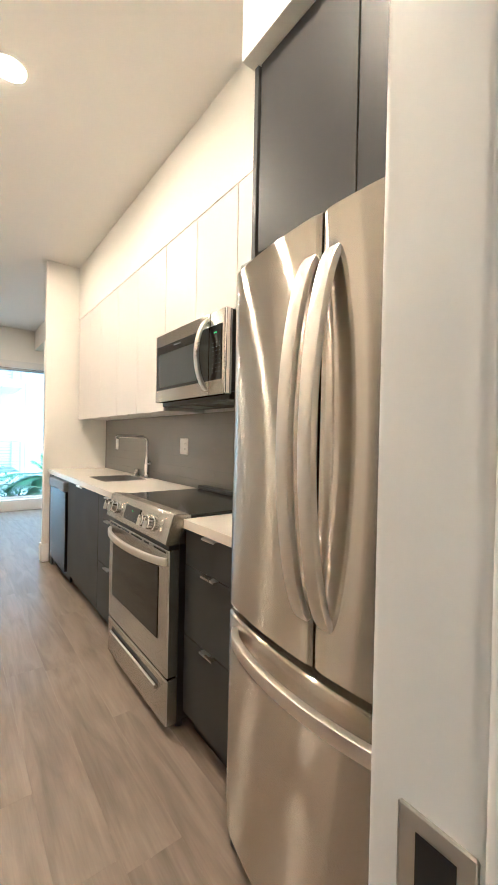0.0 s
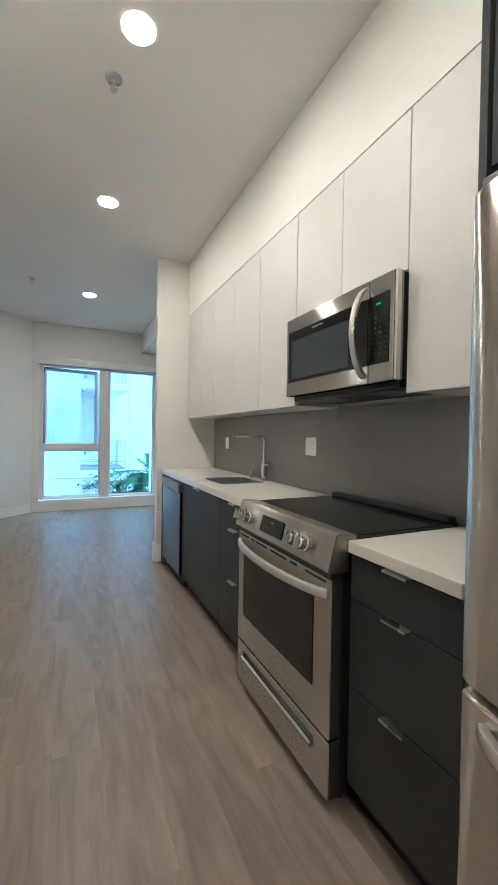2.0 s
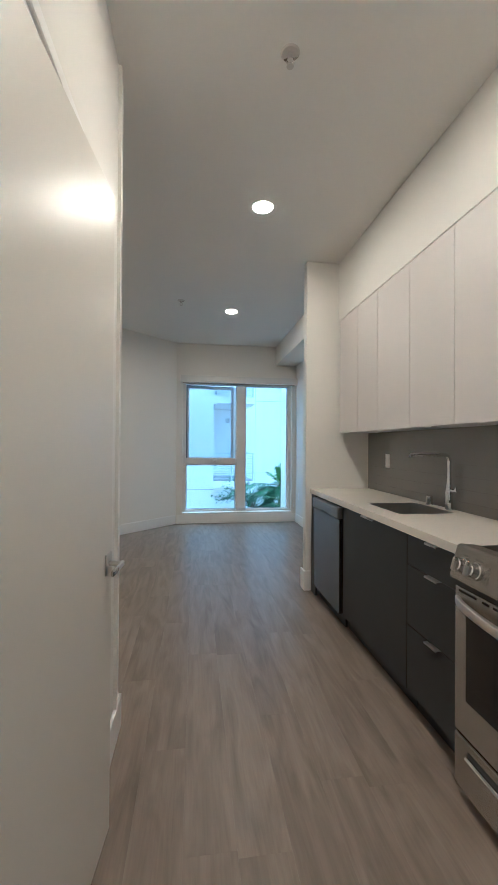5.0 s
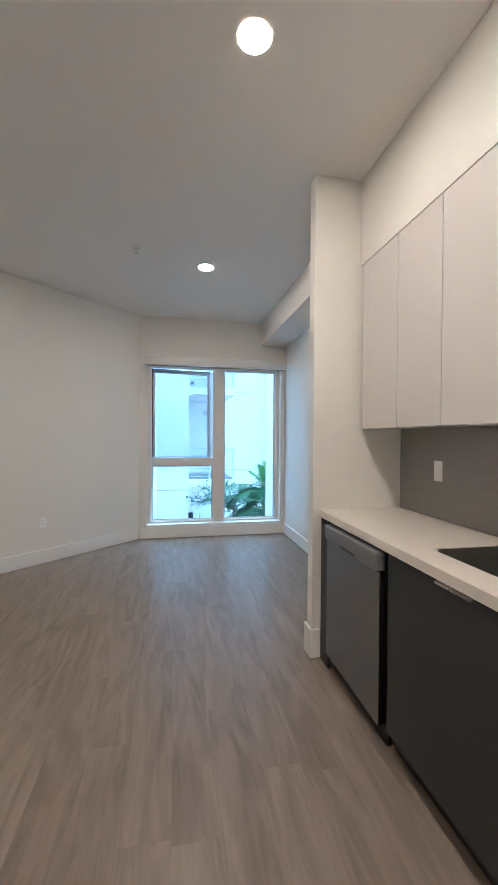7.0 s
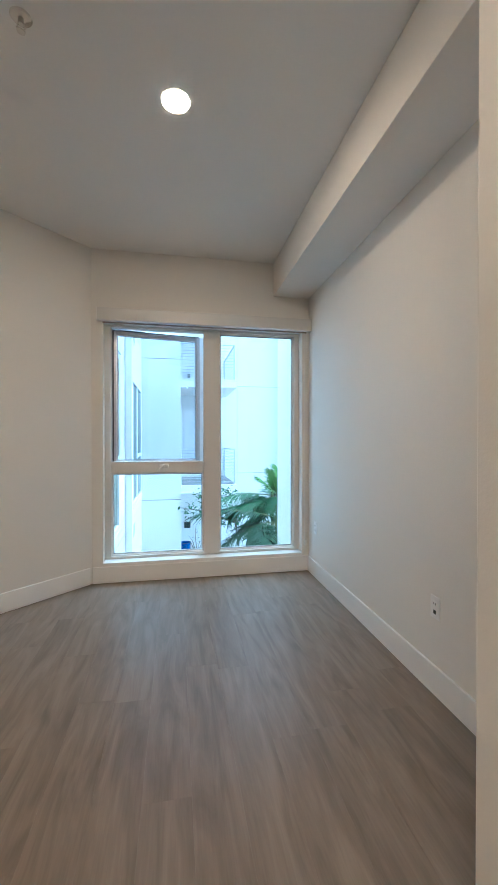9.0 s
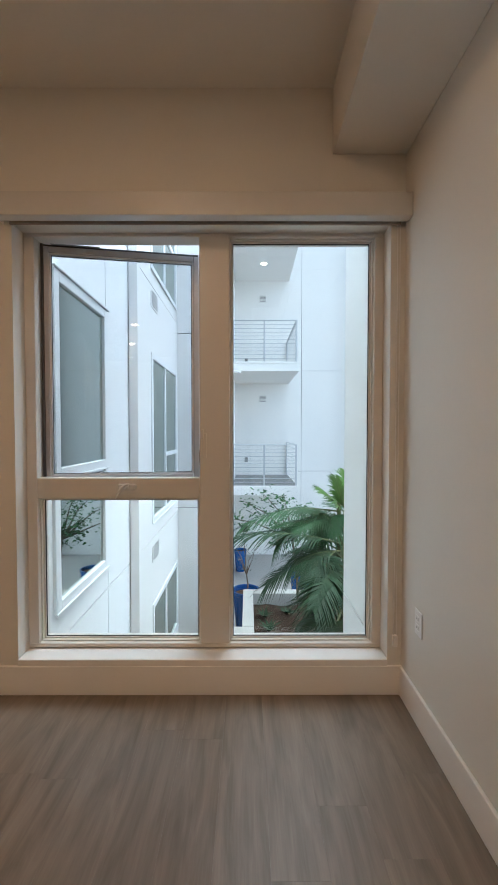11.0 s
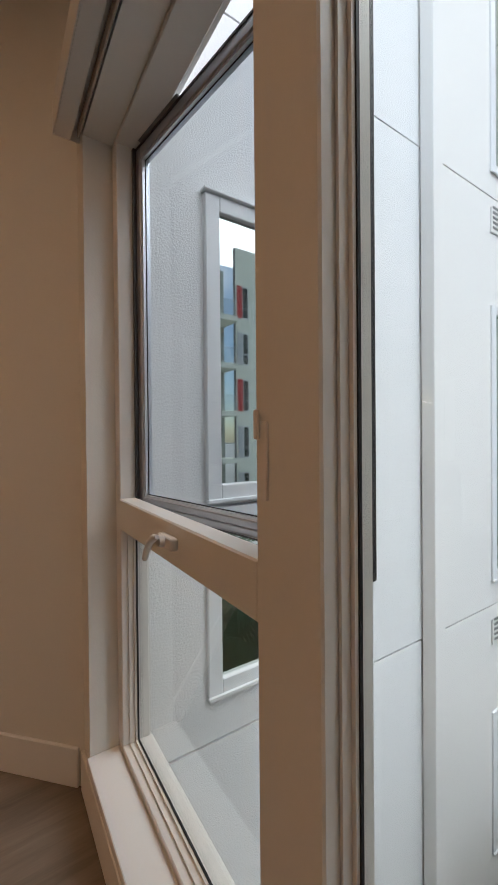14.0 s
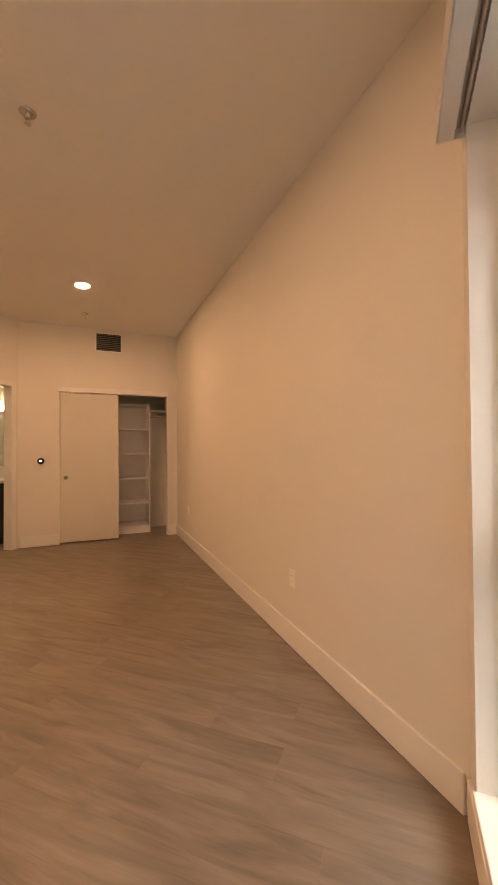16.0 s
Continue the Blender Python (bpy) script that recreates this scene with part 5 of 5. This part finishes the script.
def frond(bm, stem, base, az, length, rise, droop, rnd, pairs=30, leaf=0.42, width=0.017):
    base, out = Vector(base), Vector((math.cos(radians(az)), math.sin(radians(az)), 0))
    side = Vector((-out.y, out.x, 0))
    spine = lambda t: base + out * (length * t * (1 - 0.12 * t)) + Vector((0, 0, rise * t - droop * t * t))
    rod([spine(k / 10) for k in range(11)], [0.012 * (1 - 0.085 * k) for k in range(11)], 5, stem)
    for k in range(pairs):
        t = 0.16 + 0.84 * (k + 0.5) / pairs
        p, tan = spine(t), (spine(min(t + 0.02, 1)) - spine(t - 0.02)).normalized()
        ll = leaf * (0.45 + 0.55 * math.sin(math.pi * (0.12 + 0.8 * t))) * rnd.uniform(0.9, 1.1)
        for s in (-1, 1):
            way = (side * s * (1 - 0.45 * t) + tan * (0.5 + 0.5 * t) + Vector((0, 0, rnd.uniform(0.0, 0.22)))).normalized()
            leaf_strip(bm, p, way, tan, ll, width * rnd.uniform(0.85, 1.15), ll * rnd.uniform(0.25, 0.45))


def fan_leaf(bm, stem, base, az, reach, rise, rnd, radius=0.5, blades=22):
    base = Vector(base)
    out = Vector((math.cos(radians(az)), math.sin(radians(az)), 0))
    hub = base + out * reach + Vector((0, 0, rise))
    rod([base, (base + hub) / 2 + Vector((0, 0, 0.1)), hub], 0.011, 5, stem)
    side, up = Vector((-out.y, out.x, 0)), Vector((0, 0, 1))
    face = (out * 0.6 + up * -0.72).normalized()
    for k in range(blades):
        a = radians(-125 + 250 * k / (blades - 1))
        way = (face * math.cos(a) + side * math.sin(a) + up * 0.05).normalized()
        leaf_strip(bm, hub, way, (face * -math.sin(a) + side * math.cos(a)).normalized(), radius * rnd.uniform(0.9, 1.08) * (1 - 0.25 * abs(a) / 2.2), 0.024, radius * 0.3, 4)


def frond_to(bm, stem, base, tip, sag, rnd, pairs=32, leaf=0.42, width=0.017):
    """A frond from base to tip; sag: how strongly it arches."""
    b, e = Vector(base), Vector(tip)
    d = e - b
    frond(bm, stem, base, math.degrees(math.atan2(d.y, d.x)), math.hypot(d.x, d.y) / 0.88, d.z + sag, sag, rnd, pairs, leaf, width)


def palm(x, y, crown_z, seed, tips, label, mat, leaf, fans=(), canes=3, pairs=32):
    """tips: (height of the base on the cane, x, y, z of the tip, sag)."""
    rnd = random.Random(seed)
    ob = thing("palm_tree", label, "palm", group="courtyard palms")
    leaves, stem, trunk = bmesh.new(), bmesh.new(), bmesh.new()
    for c in range(canes):
        a = rnd.uniform(0, math.tau)
        foot, top = Vector((x + 0.07 * math.cos(a), y + 0.07 * math.sin(a), PT - 0.22)), Vector((x, y, crown_z - 0.12 * c))
        pts = [foot.lerp(top, k / 8) + Vector((0.015 * math.sin(k + c), 0.015 * math.cos(k * 1.3), 0)) for k in range(9)]
        rod(pts, [0.034 - 0.0012 * k + (0.003 if k % 2 else 0) for k in range(9)], 9, trunk)
    for z, tx, ty, tz, sag in tips:
        frond_to(leaves, stem, (x, y, z), (tx, ty, tz), sag, rnd, pairs, leaf)
    for z, az, reach, rise, radius in fans:
        fan_leaf(leaves, stem, (x, y, z), az, reach, rise, rnd, radius, 26)
    smooth(part("trunk", trunk, stem_mat, ob))
    part("crown", leaves, mat, ob)
    part("leaf_stalk", stem, stem_mat, ob)
    return ob


palm(1.82, 10.1, 0.2, 1, ((-0.02, 0.45, 9.9, 0.09, 0.42), (-0.1, 0.87, 9.8, -0.4, 0.45), (0.0, 2.7, 10.5, 0.0, 0.7), (-0.1, 2.4, 9.3, 0.0, 0.7), (0.1, 1.45, 11.2, 0.1, 0.6),
                           (-0.3, 1.25, 9.7, -0.25, 0.45), (-0.2, 2.3, 10.9, -0.3, 0.6), (-0.3, 1.35, 10.9, -0.35, 0.5), (-0.3, 1.3, 9.2, -0.4, 0.5)),
     "dark green palm with long feathery fronds in the planter", leaf_dark, 0.42, ((-0.45, 228, 0.42, 0.05, 0.5), (-0.2, 215, 0.3, 0.05, 0.4)), 3, 40)
palm(1.84, 10.5, 0.45, 2, ((0.3, 0.62, 10.2, 0.18, 0.42), (0.2, 2.8, 11.0, 0.2, 0.7), (0.2, 2.2, 11.8, 0.1, 0.7), (-0.1, 1.1, 11.3, -0.1, 0.6), (-0.2, 1.3, 10.7, -0.35, 0.5), (0.2, 1.0, 10.0, 0.0, 0.5)),
     "green palm with arching feathery fronds in the planter", leaf_mid, 0.4, ((-0.05, 205, 0.25, 0.12, 0.4), (0.15, 240, 0.3, 0.1, 0.4)), 2, 38)
palm(1.72, 9.6, -0.7, 3, ((-0.7, 1.2, 9.65, -0.85, 0.5), (-0.7, 1.45, 8.9, -1.3, 0.5), (-0.8, 2.2, 9.3, -1.1, 0.5), (-0.7, 1.35, 10.2, -0.75, 0.5),
                          (-0.9, 1.4, 9.3, -1.45, 0.3), (-0.8, 2.1, 8.9, -1.2, 0.5), (-1.0, 1.3, 9.7, -1.45, 0.3), (-0.75, 1.75, 8.8, -1.1, 0.5), (-0.6, 2.1, 9.7, -0.6, 0.4), (-0.6, 1.9, 9.2, -0.7, 0.4)),
     "low dark palm spreading over the mulch", leaf_dark, 0.4, ((-0.7, 238, 0.3, 0.08, 0.5), (-0.95, 215, 0.5, 0.1, 0.4), (-0.85, 265, 0.35, 0.1, 0.45), (-1.1, 250, 0.3, 0.05, 0.35)), 3, 34)
palm(1.9, 10.3, 0.4, 4, ((0.3, 1.6, 10.3, 0.6, 0.1), (0.3, 1.76, 10.25, 0.74, 0.06), (0.3, 1.95, 10.5, 0.78, 0.08), (0.3, 2.3, 10.4, 0.75, 0.15)),
     "young upright palm leaf of a paler green", leaf_light, 0.32, (), 1, 26)


def leafy(name, label, category, base, limbs, leaf_n, leaf_r, spread, seed, mat, thick=0.014, fork=None):
    rnd = random.Random(seed)
    ob = thing(name, label, category)
    wood, leaves = bmesh.new(), bmesh.new()
    base = Vector(base)
    if fork:
        foot, base = base, Vector(fork)
        rod([foot, foot.lerp(base, 0.5) + Vector((0.03, 0, 0)), base], [thick * 1.3, thick * 1.15, thick], 8, wood)
    for tip in limbs:
        tip = Vector(tip)
        mid = base.lerp(tip, 0.55) + Vector((rnd.uniform(-0.05, 0.05), rnd.uniform(-0.05, 0.05), 0.08))
        rod([base, base.lerp(mid, 0.5), mid, tip], [thick, thick * 0.8, thick * 0.55, thick * 0.25], 6, wood)
        for _ in range(leaf_n):
            u = rnd.random() ** 0.6
            c = (mid.lerp(tip, u) if rnd.random() < 0.8 else base.lerp(mid, u)) + Vector([rnd.gauss(0, spread) for _ in range(3)])
            way = Vector((rnd.gauss(0, 1), rnd.gauss(0, 1), rnd.gauss(-0.2, 0.5))).normalized()
            sd = way.cross(Vector((rnd.gauss(0, 0.3), rnd.gauss(0, 0.3), 1))).normalized()
            r = leaf_r * rnd.uniform(0.7, 1.25)
            pts = [c, c + way * r * 0.5 + sd * r * 0.42, c + way * r * 1.1 + sd * r * 0.3, c + way * r * 1.6, c + way * r * 1.1 - sd * r * 0.3, c + way * r * 0.5 - sd * r * 0.42]
            leaves.faces.new([leaves.verts.new(p_) for p_ in pts])
    smooth(part("trunk", wood, bark, ob))
    part("crown", leaves, mat, ob)
    return ob


leafy("slender_tree", "slender tree with rounded green leaves behind the palms", "tree", (1.55, 12.2, PT - 0.2),
      [(0.24, 12.4, -0.2), (0.62, 12.5, 0.06), (0.95, 12.4, 0.22), (1.3, 12.4, 0.18), (1.7, 12.3, 0.06), (1.1, 12.2, -0.2), (1.5, 12.0, -0.15), (2.0, 12.3, -0.3), (1.2, 12.3, -0.5)], 75, 0.054, 0.085, 11, leaf_shrub, 0.018, (1.45, 12.25, -0.55))
leafy("sapling", "thin bare sapling growing in the blue pot", "sapling", (0.64, 12.98, GROUND + 0.74),
      [(0.45, 12.95, -0.95), (0.6, 13.0, -0.75), (0.8, 12.9, -0.9), (0.75, 13.1, -1.1), (0.5, 13.1, -1.15)], 14, 0.028, 0.05, 12, shade("grey_green_leaf", (0.1, 0.12, 0.08), 0.6, var=0.3, island=0.5), 0.012, (0.64, 12.98, -1.45))
for k, (x, y, s) in enumerate(((0.47, 10.75, 0.15), (0.51, 9.9, 0.17), (0.62, 8.9, 0.12))):
    z = PT - 0.2
    leafy("small_shrub", "small leafy green shrub growing in the mulch", "shrub", (x, y, z),
          [(x + s * 0.5 * math.cos(a), y + s * 0.5 * math.sin(a), z + s * rnd.uniform(0.7, 1.3)) for a in (0, 1.3, 2.6, 3.9, 5.2)], 16, 0.024, 0.035, 20 + k, leaf_shrub, 0.006)
for k, (x, y, s) in enumerate(((0.95, 11.9, 0.3), (1.0, 11.45, 0.34), (1.15, 11.0, 0.38), (1.35, 12.0, 0.3))):
    ag = thing("strap_leaf_plant", "clump of dark strap-shaped leaves in the mulch", "plant", group="strap-leaf plants")
    bm = bmesh.new()
    for j in range(13):
        a = j * 2.4
        way = Vector((math.cos(a), math.sin(a), 0.9 + 0.5 * rnd.random())).normalized()
        leaf_strip(bm, Vector((x, y, PT - 0.19)), way, Vector((-math.sin(a), math.cos(a), 0)), s * rnd.uniform(0.8, 1.1), 0.022, s * 0.4, 4)
    part("leaves", bm, leaf_dark, ag)
tagged(obj("red_plant_tag", box(1.52, 8.95, PT - 0.16, 1.55, 8.956, PT - 0.06, 0.001, 1), shade("red_tag", (0.6, 0.05, 0.03), 0.5)), "small red plastic tag stuck in the soil", "plant tag")

# ---- wall tiles and floor planks ----
bs = structure("backsplash", box(1.3185, 0.975, 0.905, 1.3295, 4.2495, 1.443), grout, "long grey glazed tiles behind the worktop", "backsplash")
shared = {}


def piece(name, w, d, h, bevel, mat, parent, m):
    key = (name, round(w, 3), round(d, 3), round(h, 3))
    if key not in shared:
        shared[key] = part(name, box(0, 0, 0, w, d, h, bevel, 1), mat, parent, m=m)
    else:
        o = new(name, shared[key].data)
        o.parent, o.matrix_basis = parent, m
    return shared[key]


TH, TL = 0.0755, 0.302
for r in range(7):
    y = 0.976 - (TL / 2 if r % 2 else 0)
    z = 0.912 + r * (TH + 0.0005)
    while y < 4.249:
        a, b = max(y, 0.976), min(y + TL, 4.249)
        if b - a > 0.02:
            piece("tile", 0.006, b - a - 0.0004, TH - 0.0001, 0.0002, tile_mat, bs, pose(1.3125, a, z))
        y += TL
fl_ob = structure("floor", prism(((1.5, -0.06), (1.5, 7.4), (-0.65, 7.4), (-4.29, 4.06), (-4.88, 3.5), (-3.43, 1.88), (-3.43, -0.06)), -0.14, -0.0055), seam_mat, "grey brown wood-look vinyl plank floor")
structure("floor_corridor", box(-2.1, -1.75, -0.14, 2.1, -0.0605, -0.001), shade("corridor_carpet", (0.12, 0.11, 0.1), 0.95, var=0.2, fine=200), "grey carpet in the outer corridor", "floor")
PW, PL = 0.178, 1.22
prnd = random.Random(3)
nd = Vector((-0.6859, 0.7277))
x, col = 1.45 - PW, 0
while x > -5.2:
    y = -0.05 - prnd.uniform(0.1, 1.1)
    while y < 7.4:
        a, b = max(y, -0.05), min(y + PL, 7.395)
        corners = [Vector((cx, cy)) for cx in (x, x + PW) for cy in (a, b)]
        beyond = all((c - Vector((-0.6, 7.4))).dot(nd) > 0.02 for c in corners)
        far = all((c - Vector((-4.21, 4.0))).dot(Vector((-0.728, -0.685))) > 0.76 for c in corners)
        hidden = x > 0.86 and b < 4.2 or x + PW < -0.8 and b < 0.15
        if b - a > 0.03 and not beyond and not far and not hidden:
            rim = max((c - Vector((-0.6, 7.4))).dot(nd) for c in corners) > 0.09 or max((c - Vector((-4.21, 4.0))).dot(Vector((-0.728, -0.685))) for c in corners) > 0.78
            if rim:
                bm = box(x, a, -0.005, x + PW - 0.0002, b - 0.0002, 0.0)
                for at, nn in (((-0.6, 7.4), (nd.x, nd.y)), ((-4.755, 3.487), (-0.728, -0.685))):
                    hit = bmesh.ops.bisect_plane(bm, geom=bm.verts[:] + bm.edges[:] + bm.faces[:], plane_co=(at[0] + nn[0] * 0.02, at[1] + nn[1] * 0.02, 0), plane_no=(nn[0], nn[1], 0), clear_outer=True)
                if bm.faces:
                    part("plank", bm, plank_mat, fl_ob)
                y += PL
                continue
            piece("plank", PW - 0.0002, b - a - 0.0002, 0.005, 0.0002, plank_mat, fl_ob, pose(x, a, -0.005))
        y += PL
    x -= PW
